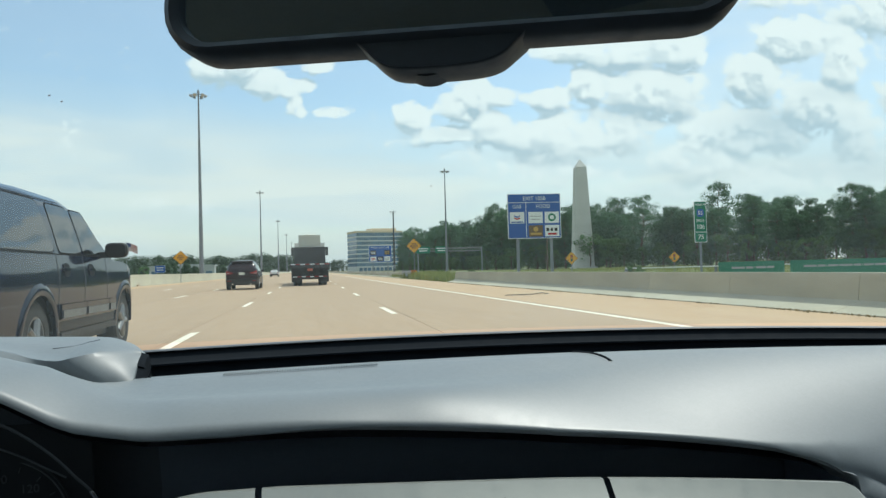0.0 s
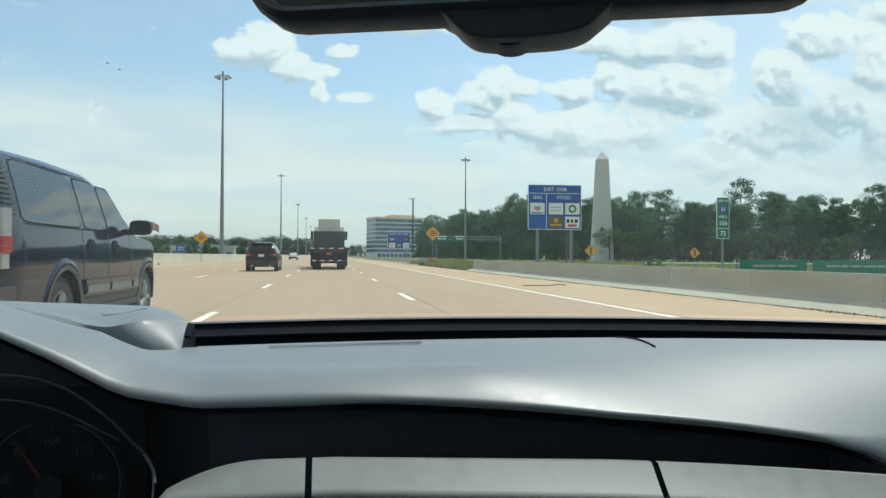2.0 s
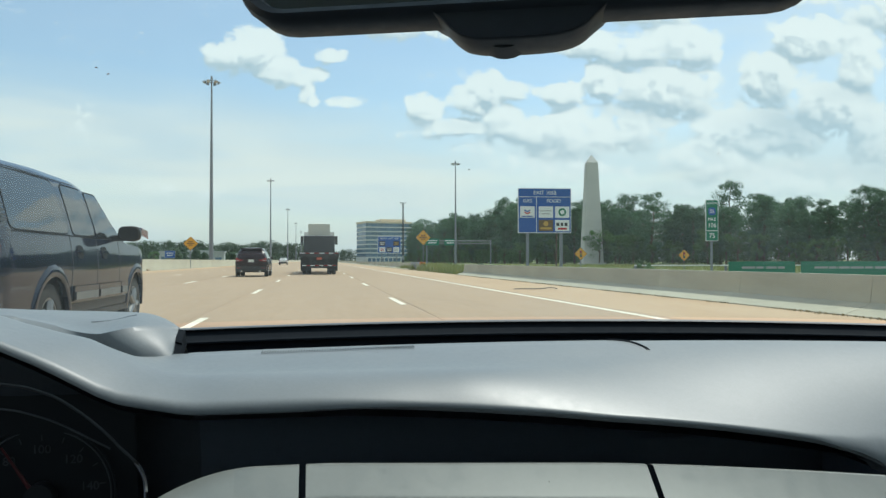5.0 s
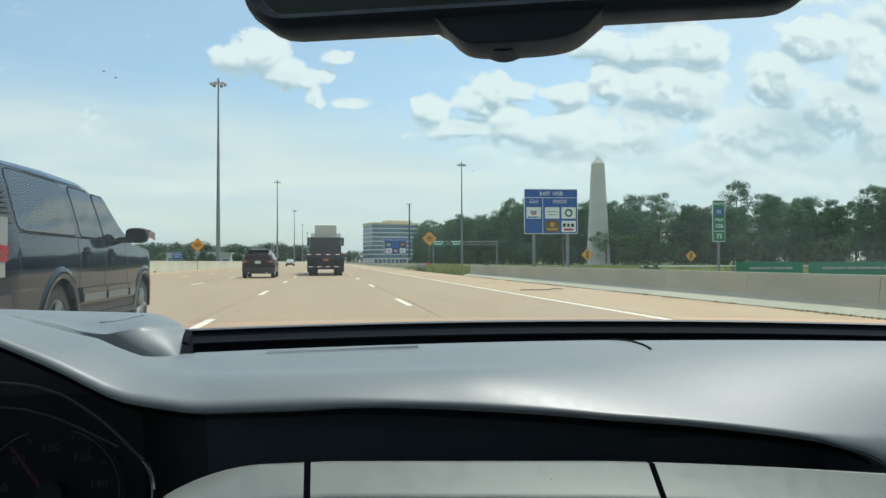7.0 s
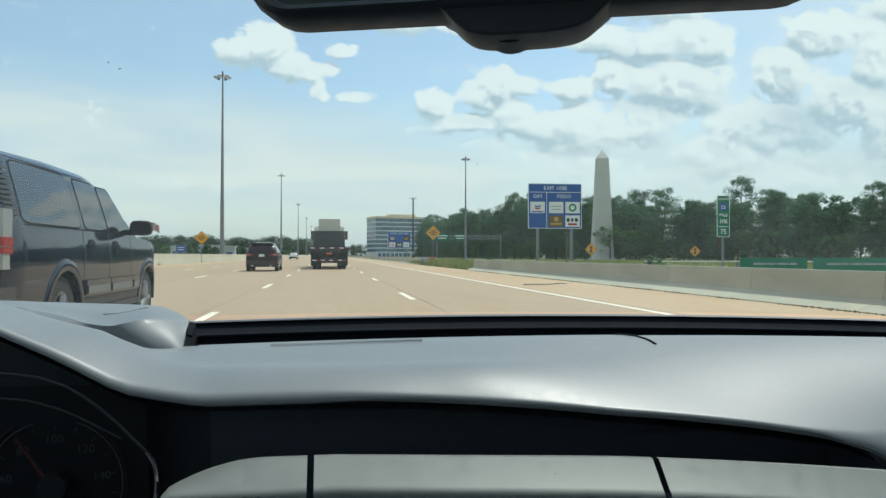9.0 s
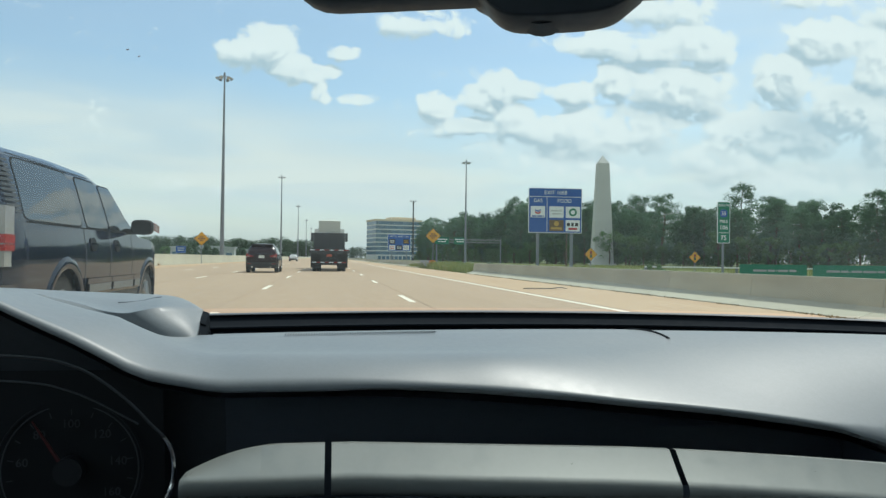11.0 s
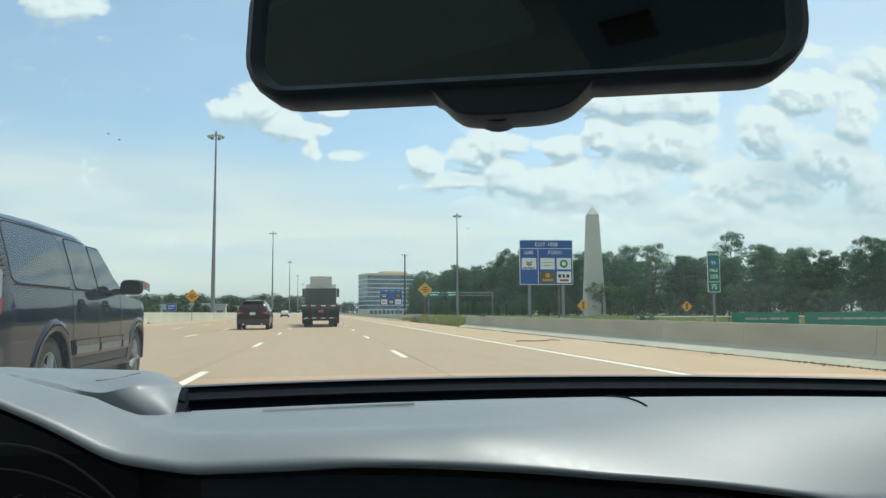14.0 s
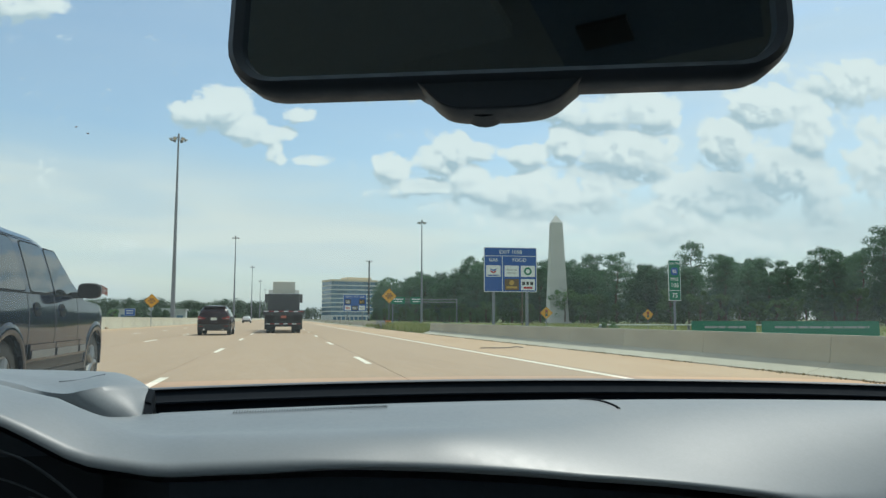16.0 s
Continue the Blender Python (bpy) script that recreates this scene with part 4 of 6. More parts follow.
def service_sign_gas(x, y):
    th = thing("service_sign", x, y, -0.3, "blue exit 105B gas and food service sign on two steel posts", "road sign", "blue service signs", rz=-3)
    W, z0, z1 = 1.82, 3.05, 6.05
    sign_posts(th, (-1.15, 1.15), 0, 5.6)
    plate("border", -W, W, z0, z1, M["sign_white"], th, 0.0, 0.05)
    plate("panel", -W + 0.04, W - 0.04, z0 + 0.04, z1 - 0.04, M["sign_blue"], th, -0.004, 0.004)
    part("divider", box(-W + 0.06, W - 0.06, -0.008, -0.004, z1 - 0.60, z1 - 0.565), M["sign_white"], th, smooth=False)
    part("divider", box(-0.58, -0.545, -0.008, -0.004, z0 + 0.06, z1 - 0.60), M["sign_white"], th, smooth=False)
    lettering("EXIT 105B", 0.36, M["sign_white"], th, (0.02, -0.006, z1 - 0.32))
    lettering("GAS", 0.34, M["sign_white"], th, (-1.18, -0.006, z1 - 0.86))
    lettering("FOOD", 0.34, M["sign_white"], th, (0.62, -0.006, z1 - 0.86))
    for px, pz, mat in ((-1.18, 4.45, "sign_white"), (0.08, 4.45, "sign_white"), (1.20, 4.45, "sign_white"), (0.08, 3.55, "sign_brown"), (1.20, 3.55, "sign_white")):
        lp = plate("logo_panel", px - 0.49, px + 0.49, pz - 0.38, pz + 0.38, M[mat], th, -0.012, 0.008, r=0.02)
        if mat == "sign_brown":
            part("logo", tube((px, -0.016, pz + 0.12), (px, -0.012, pz + 0.12), 0.17, n=16), M["sign_gold"], lp)
            part("logo", box(px - 0.38, px + 0.38, -0.016, -0.012, pz - 0.26, pz - 0.12), M["sign_gold"], lp, smooth=False)
        elif px < -1:
            for k, mm in enumerate(("sign_blue", "sign_red")):
                part("logo", prism([(px - 0.2, pz + 0.18 - 0.14 * k), (px, pz + 0.08 - 0.14 * k), (px + 0.2, pz + 0.18 - 0.14 * k), (px + 0.2, pz + 0.08 - 0.14 * k), (px, pz - 0.02 - 0.14 * k), (px - 0.2, pz + 0.08 - 0.14 * k)], "y", -0.016, -0.012), M[mm], lp, smooth=False)
            bars(lp, px - 0.4, px + 0.4, pz - 0.29, 0.09, M["sign_blue"], -0.012, (0.3, 0.35))
        elif pz > 4 and px > 1:
            part("logo", tube((px, -0.016, pz), (px, -0.012, pz), 0.27, n=20), M["sign_green"], lp)
            part("logo", tube((px, -0.019, pz), (px, -0.016, pz), 0.15, n=16), M["sign_white"], lp)
        elif pz > 4:
            bars(lp, px - 0.36, px + 0.36, pz + 0.08, 0.06, M["sign_back"], -0.012, (0.2, 0.26))
            bars(lp, px - 0.30, px + 0.30, pz - 0.12, 0.06, M["sign_back"], -0.012, (0.3, 0.2))
        else:
            bars(lp, px - 0.40, px + 0.38, pz + 0.08, 0.22, M["sign_black"], -0.012, (0.2, 0.16))
            part("logo", box(px - 0.3, px + 0.3, -0.016, -0.012, pz - 0.28, pz - 0.14), M["sign_red"], lp, smooth=False)


service_sign_gas(14.9, 48.5)


def service_sign_food(x, y):
    th = thing("service_sign", x, y, -0.2, "blue motorway food sign, exit 105B, with dark and white panels", "road sign", "blue service signs", rz=-2)
    W, z0, z1 = 1.85, 2.3, 5.0
    sign_posts(th, (-1.2, 1.2), 0, 4.6)
    plate("border", -W, W, z0, z1, M["sign_white"], th, 0.0, 0.05)
    plate("panel", -W + 0.04, W - 0.04, z0 + 0.04, z1 - 0.04, M["sign_blue"], th, -0.004, 0.004)
    lettering("FOOD - EXIT 105B", 0.36, M["sign_white"], th, (0, -0.006, z1 - 0.36))
    for px, pz, mat, ink in ((-1.12, 3.85, "sign_black", "sign_white"), (1.12, 3.85, "sign_black", "sign_gold"), (-1.12, 2.85, "sign_white", "sign_red"), (0.0, 2.85, "sign_black", "sign_white"), (1.12, 2.85, "sign_white", "sign_back")):
        lp = plate("logo_panel", px - 0.48, px + 0.48, pz - 0.38, pz + 0.38, M[mat], th, -0.012, 0.008, r=0.02)
        bars(lp, px - 0.36, px + 0.36, pz + 0.10, 0.13, M[ink], -0.012, (0.24, 0.3))
        bars(lp, px - 0.30, px + 0.30, pz - 0.14, 0.13, M[ink], -0.012, (0.34, 0.2))


service_sign_food(11.2, 121)


def diamond(name, x, y, zc, half, label, kind, rz=0):
    th = thing(name, x, y, ground_height(x, y), label, "road sign", "yellow warning signs", rz=rz)
    zc -= ground_height(x, y)
    part("post", box(-0.035, 0.035, 0.03, 0.09, 0, zc + half * 0.5), M["steel"], th, bevel=0.008)

    def ring(h, r=0.06):
        out = []
        for k in range(4):
            a = radians(90 * k)
            c, s = math.cos(a), math.sin(a)
            for d in (-1, 0, 1):
                e = (h - r) if d else h - r * 0.35
                out.append((c * e - s * d * r, zc + s * e + c * d * r))
        return out
    part("plate", prism(ring(half), "y", 0.0, 0.02), M["sign_yellow"], th, smooth=False)
    part("border", prism(ring(half * 0.95), "y", -0.003, 0.0), M["sign_black"], th, smooth=False)
    part("face", prism(ring(half * 0.91), "y", -0.006, -0.003), M["sign_yellow"], th, smooth=False)
    if kind == "text":
        for k, w in enumerate((0.5, 0.9, 0.45)):
            bars(th, -half * w * 0.55, half * w * 0.55, zc + half * (0.26 - 0.26 * k), half * 0.15, M["sign_black"], -0.006, (half * 0.26, half * 0.36))
    else:
        part("symbol", box(-half * 0.17, half * 0.17, -0.010, -0.006, zc - half * 0.5, zc + half * 0.5), M["sign_black"], th, smooth=False)
        for k, mm in enumerate(("sign_red", "sign_gold", "sign_green")):
            z = zc + half * (0.3 - 0.3 * k)
            part("symbol", tube((0, -0.014, z), (0, -0.010, z), half * 0.12, n=12), M[mm], th)


diamond("warning_sign", -15.2, 94, 3.0, 0.86, "yellow diamond warning sign with black wording beside the median barrier", "text")
diamond("warning_sign", 11.6, 84, 3.5, 0.86, "yellow diamond warning sign with black wording in tall grass", "text")
diamond("warning_sign", 25.5, 71, 1.55, 0.64, "yellow diamond signal-ahead sign on the grass verge", "signal", -8)
diamond("warning_sign", 40, 78, 1.45, 0.64, "yellow diamond signal-ahead sign further along the grass", "signal", -12)


def mile_sign(x, y):
    th = thing("mile_marker", x, y, ground_height(x, y), "narrow green motorway mile sign with white lettering on a post", "road sign")
    part("post", box(-0.035, 0.035, 0.02, 0.08, -0.05, 3.4), M["steel"], th, bevel=0.008)
    plate("border", -0.26, 0.26, 1.87, 3.47, M["sign_white"], th, 0.0, 0.02, r=0.03)
    plate("panel", -0.24, 0.24, 1.89, 3.45, M["sign_green"], th, -0.004, 0.004, r=0.03)
    lettering("SOUTH", 0.13, M["sign_white"], th, (0, -0.006, 3.33))
    plate("shield", -0.15, 0.15, 2.87, 3.17, M["sign_blue"], th, -0.008, 0.004, r=0.1)
    lettering("55", 0.20, M["sign_white"], th, (0, -0.010, 3.01))
    lettering("MILE", 0.17, M["sign_white"], th, (0, -0.006, 2.71))
    lettering("106", 0.24, M["sign_white"], th, (0, -0.006, 2.47))
    part("divider", box(-0.22, 0.22, -0.008, -0.004, 2.26, 2.28), M["sign_white"], th, smooth=False)
    lettering("75", 0.26, M["sign_white"], th, (0, -0.006, 2.07))


mile_sign(15.0, 27.0)


def small_blue_sign(x, y):
    th = thing("information_sign", x, y, -0.4, "small plain blue sign beyond the opposite carriageway", "road sign")
    sign_posts(th, (-0.8, 0.8), 0, 3.6)
    plate("border", -1.3, 1.3, 2.0, 3.9, M["sign_white"], th, 0.0, 0.04)
    plate("panel", -1.26, 1.26, 2.04, 3.86, M["sign_blue"], th, -0.004, 0.004)
    bars(th, -0.9, 0.9, 3.3, 0.22, M["sign_white"], -0.004, (0.5, 0.7))
    bars(th, -0.8, 0.8, 2.7, 0.22, M["sign_white"], -0.004, (0.8, 0.4))


small_blue_sign(-38.5, 206)


def gantry(x0, x1, y):
    th = thing("sign_gantry", x0, y, -0.5, "grey overhead sign gantry with two green signs over the exit road", "sign gantry")
    w = x1 - x0
    for x in (0.0, w):
        part("upright", tube((x, 0, 0), (x, 0, 8.6), 0.24, 0.2, 10), M["steel"], th)
    bm = bmesh.new()
    for z in (7.3, 8.3):
        for d in (-0.5, 0.5):
            tube((0, d, z), (w, d, z), 0.10, n=6, bm=bm)
    for k in range(14):
        a, b = w * k / 14, w * (k + 1) / 14
        tube((a, -0.5, 7.3 if k % 2 else 8.3), (b, -0.5, 8.3 if k % 2 else 7.3), 0.06, n=5, bm=bm)
    part("truss", bm, M["steel"], th)
    for c, ww in ((1.8, 2.4), (8.2, 2.1)):
        pn = plate("sign_panel", c - ww, c + ww, 6.6, 9.0, M["sign_green"], th, -0.72, 0.05)
        bars(pn, c - ww * 0.8, c + ww * 0.75, 8.3, 0.34, M["sign_white"], -0.72, (1.0, 0.7))
        bars(pn, c - ww * 0.6, c + ww * 0.6, 7.5, 0.34, M["sign_white"], -0.72, (0.8, 1.0))


gantry(37.5, 60.5, 262)


def low_gantry(x, y, w, rz):
    """the top of a sign bridge over the lower road, level with the verge"""
    th = thing("sign_bridge", x, y, -0.5, "green guide signs on a white beam, just above the verge", "sign bridge", rz=rz)
    part("beam", box(-6.5, w, 0.08, 0.24, 1.02, 1.10), M["truck_white"], th, bevel=0.02)
    for px in (-6.4, -0.2, w - 0.4):
        part("upright", tube((px, 0.3, -0.3), (px, 0.3, 1.06), 0.10, n=10), M["steel"], th)
    for a, b in ((-0.1, 4.4), (4.8, w)):
        pn = plate("sign_panel", a, b, 0.0, 1.32, M["sign_green"], th, 0.0, 0.05)
        bars(pn, a + 0.9, b - 0.7, 0.90, 0.15, M["sign_back"], 0.0, (0.9, 0.5, 0.05, 0.7))


low_gantry(28.0, 48.0, 13.0, -12)


# ---- buildings ----
def office(x, y, w, d, floors, fh):
    th = thing("office_building", x, y, -0.5, "pale nine-storey office block with ribbons of blue glass", "office building", rz=14)
    H = floors * fh
    part("wall", box(0, w, 0, d, 0, H), M["facade"], th, smooth=False)
    part("plinth", box(-0.5, w + 0.5, -0.5, d + 0.5, 0, 4.2), M["facade"], th, smooth=False)
    part("parapet", box(-0.5, w + 0.5, -0.5, d + 0.5, H, H + 1.6), M["facade_warm"], th, smooth=False)
    part("roof_house", box(w * 0.38, w * 0.92, d * 0.2, d * 0.8, H + 1.6, H + 4.2), M["facade_warm"], th, smooth=False)
    n = 20
    bw = w / n
    glass = part("window", box(0.10, bw - 0.10, -0.06, 0.0, 0.0, fh * 0.74), M["window_blue"], th, smooth=False)
    glass.location = (0, 0, fh + 0.7)
    for f in range(1, floors):
        for k in range(n):
            if f == 1 and k == 0:
                continue
            o = new("window", glass.data)
            o.parent, o.location = th, (k * bw, 0, f * fh + 0.7)
    m = 8
    side = part("window", box(-0.06, 0.0, 0.12, d / m - 0.12, 0.0, fh * 0.74), M["window_blue"], th, smooth=False)
    side.location = (0, 0, fh + 0.7)
    for f in range(1, floors):
        for k in range(m):
            if f == 1 and k == 0:
                continue
            o = new("window", side.data)
            o.parent, o.location = th, (0, k * d / m, f * fh + 0.7)
    for k in range(10):
        part("entrance_bay", box(2 + k * (w - 4) / 10, 2 + (k + 0.75) * (w - 4) / 10, -0.58, -0.5, 0.2, 3.4), M["window_blue"], th, smooth=False)


office(44, 715, 46, 30, 9, 4.1)


def shed(x, y, w, d, h, mat, label, rz=0):
    th = thing("low_building", x, y, -0.6, label, "building", "low buildings", rz=rz)
    part("wall", box(0, w, 0, d, 0, h), mat, th, smooth=False)
    part("roof", prism([(-0.6, h), (w + 0.6, h), (w + 0.6, h + 0.5), (w / 2, h + 1.3), (-0.6, h + 0.5)], "y", -0.6, d + 0.6), M["metal_wall"], th, smooth=False)
    n = int(w / 4.5)
    for k in range(n):
        part("window", box(1 + k * w / n, 1 + (k + 0.6) * w / n, -0.08, 0.0, 1.2, 3.0 if k % 3 else 3.4), M["window_blue"], th, smooth=False)


shed(-76, 380, 30, 16, 5.5, M["metal_wall"], "long low grey metal building beyond the opposite carriageway", 4)
shed(-42, 400, 15, 12, 4.6, M["metal_wall"], "small pale flat building beyond the opposite carriageway", 2)
shed(-118, 390, 26, 16, 7.0, M["brick_wall"], "tan two-storey block behind roadside trees", 6)


def flag(x, y):
    th = thing("flag", x, y, -0.5, "red, white and blue striped flag flying on a tall pole", "flag")
    part("flagpole", tube((0, 0, 0), (0, 0, 14.2), 0.14, 0.07, 10), M["steel"], th)
    part("finial", tube((0, 0, 14.2), (0, 0, 14.45), 0.14, 0.05, 10), M["chrome"], th)
    L, Hh = 4.6, 2.9

    def at(u, v):
        droop = 1.5 * u * u
        return (0.1 + L * u * 0.82, 0.35 * math.sin(7 * u + 1.2 * v), 14.0 - Hh * v - droop)
    for k in range(13):
        u0 = 0.4 if k < 7 else 0.0
        rows = [[at(u0 + (1 - u0) * i / 10, (k + j) / 13) for i in range(11)] for j in (0, 1)]
        part("stripe", skin(rows), M["flag_red" if k % 2 == 0 else "flag_white"], th)
    part("canton", skin([[at(0.4 * i / 5, 7 / 13 * j / 4) for i in range(6)] for j in range(5)]), M["flag_blue"], th)


flag(-68, 300)


# ---- vehicles ----
def lathe(profile, axis_x, n=28, bm=None):
    """a profile of (x, r) turned round an axis along x"""
    return skin([[(axis_x + x, r * math.cos(2 * math.pi * i / n), r * math.sin(2 * math.pi * i / n)) for i in range(n)] for x, r in profile], True, bm)


def wheel(parent, x, y, r, side, width=0.25, rim_mat="alloy", spokes=5):
    wh = new("wheel")
    wh.parent, wh.location = parent, (x, y, r)
    w, ri = width / 2, r * 0.62
    part("tyre", lathe([(-w, ri), (-w, r * 0.93), (-w * 0.8, r), (w * 0.8, r), (w, r * 0.93), (w, ri), (w * 0.5, ri * 0.98)], 0), M["rubber"], wh)
    o = side * w
    bm = lathe([(o * 0.96, ri), (o * 0.96, ri * 0.90), (o * 0.45, ri * 0.86), (o * 0.42, 0.02)], 0)
    for k in range(spokes):
        a = 2 * math.pi * k / spokes
        c, s = math.cos(a), math.sin(a)
        tube((o * 0.85, 0, 0), (o * 0.80, c * ri * 0.9, s * ri * 0.9), 0.050, 0.042, 8, bm)
    tube((o * 0.5, 0, 0), (o * 0.97, 0, 0), 0.075, 0.06, 12, bm)
    part("rim", bm, M[rim_mat], wh)
    return wh


def curve_at(table, y):
    for (a, b), (c, d) in zip(table, table[1:]):
        if y <= c:
            t = (y - a) / (c - a)
            return b + (d - b) * t
    return table[-1][1]


def shell_fn(zt_table, sill, axles, arch, half, belt, roof_half, L, nose=0.10, tail=0.05):
    def zt(y):
        """the upper outline, its corners rounded off"""
        reach = 0.16 * min(1.0, y / 0.2, (L - y) / 0.2)
        return sum(curve_at(zt_table, y + reach * d) for d in (-1, -0.66, -0.33, 0, 0.33, 0.66, 1)) / 7


    def zb(y):
        z = sill
        for a in axles:
            if abs(y - a) < arch:
                z = max(z, 0.36 + math.sqrt(arch ** 2 - (y - a) ** 2))
        if y < 0.3:
            z = max(z, sill + 0.10)
        return z

    top = max(z for _, z in zt_table)

    def w(y, z):
        k = 1 - 0.05 * max((belt - 0.28 - z) / belt, 0) - 0.045 * smooth01(belt - 0.38, belt + 0.08, z) ** 1.3
        if z > belt:
            k -= (1 - roof_half) * ((z - belt) / (top - belt)) ** 1.15
        e = 1 - nose * max((y - (L - 0.75)) / 0.75, 0) ** 2 - tail * max((0.35 - y) / 0.35, 0) ** 2
        return half * k * e
    return zt, zb, w


def car_shell(parent, fns, L, mat, ny=90, nz=14):
    zt, zb, w = fns
    rows = []
    for j in range(ny + 1):
        y = L * j / ny
        a, b = zb(y), zt(y)
        a = min(a, b - 0.05)
        right = [(w(y, a + (b - a) * i / nz) * (1.0 if i < nz else 0.94), y, a + (b - a) * i / nz - (0.02 if i == nz else 0)) for i in range(nz + 1)]
        roof = [(right[-1][0] * (1 - 2 * k / 8), y, b + 0.015 * (1 - (1 - 2 * k / 8) ** 2)) for k in range(1, 8)]
        rows.append(right + roof + [(-x, yy, z) for x, yy, z in right[::-1]])
    bm = skin(rows)
    for row in (0, ny):
        m = len(rows[0])
        bm.verts.ensure_lookup_table()
        vs = [bm.verts[row * m + i] for i in range(m)]
        for i in range(m // 2):
            a, b, c, d = vs[i], vs[i + 1], vs[m - 2 - i], vs[m - 1 - i]
            f = [v for k, v in enumerate((a, b, c, d)) if v not in (a, b, c, d)[:k]]
            if len(f) > 2:
                bm.faces.new(f)
    bmesh.ops.recalc_face_normals(bm, faces=bm.faces)
    body = part("body", bm, mat, parent)
    part("underbody", box(-w(L / 2, 0.5) * 0.86, w(L / 2, 0.5) * 0.86, 0.25, L - 0.3, 0.26, 0.62), M["black_plastic"], parent, smooth=False)
    return body


def side_patch(name, parent, fns, side, y0, y1, z0, z1, mat, slant0=0.0, slant1=0.0, proud=0.006, n=8, label="", arc=0.0):
    """a panel that lies on the body's side; slants: how far its ends lean with height"""
    w = fns[2]
    rows = []
    for j in range(n + 1):
        t = j / n
        z = z0 + (z1 - z0) * t
        a, b = y0 + slant0 * t, y1 + slant1 * t
        rows.append([(side * (w(a + (b - a) * i / n, z) + proud), a + (b - a) * i / n, z + arc * math.sin(math.pi * i / n)) for i in range(n + 1)])
    bm = skin(rows)
    if side < 0:
        bmesh.ops.reverse_faces(bm, faces=bm.faces)
    return part(name, bm, mat, parent, label)


def round_patch(name, parent, fns, side, y0, y1, z0, z1, mat, slant0=0.0, slant1=0.0, proud=0.006, power=0.17):
    """like side_patch, with rounded corners"""
    rows = []
    for r in (0.02, 0.4, 0.7, 0.9, 1.0):
        row = []
        for k in range(40):
            c, q = math.cos(2 * math.pi * k / 40), math.sin(2 * math.pi * k / 40)
            u, t = (0.5 + 0.5 * r * math.copysign(abs(v) ** power, v) for v in (c, q))
            z = z0 + (z1 - z0) * t
            yy = (y0 + slant0 * t) * (1 - u) + (y1 + slant1 * t) * u
            row.append((side * (fns[2](yy, z) + proud), yy, z))
        rows.append(row)
    return part(name, skin(rows, True), mat, parent)


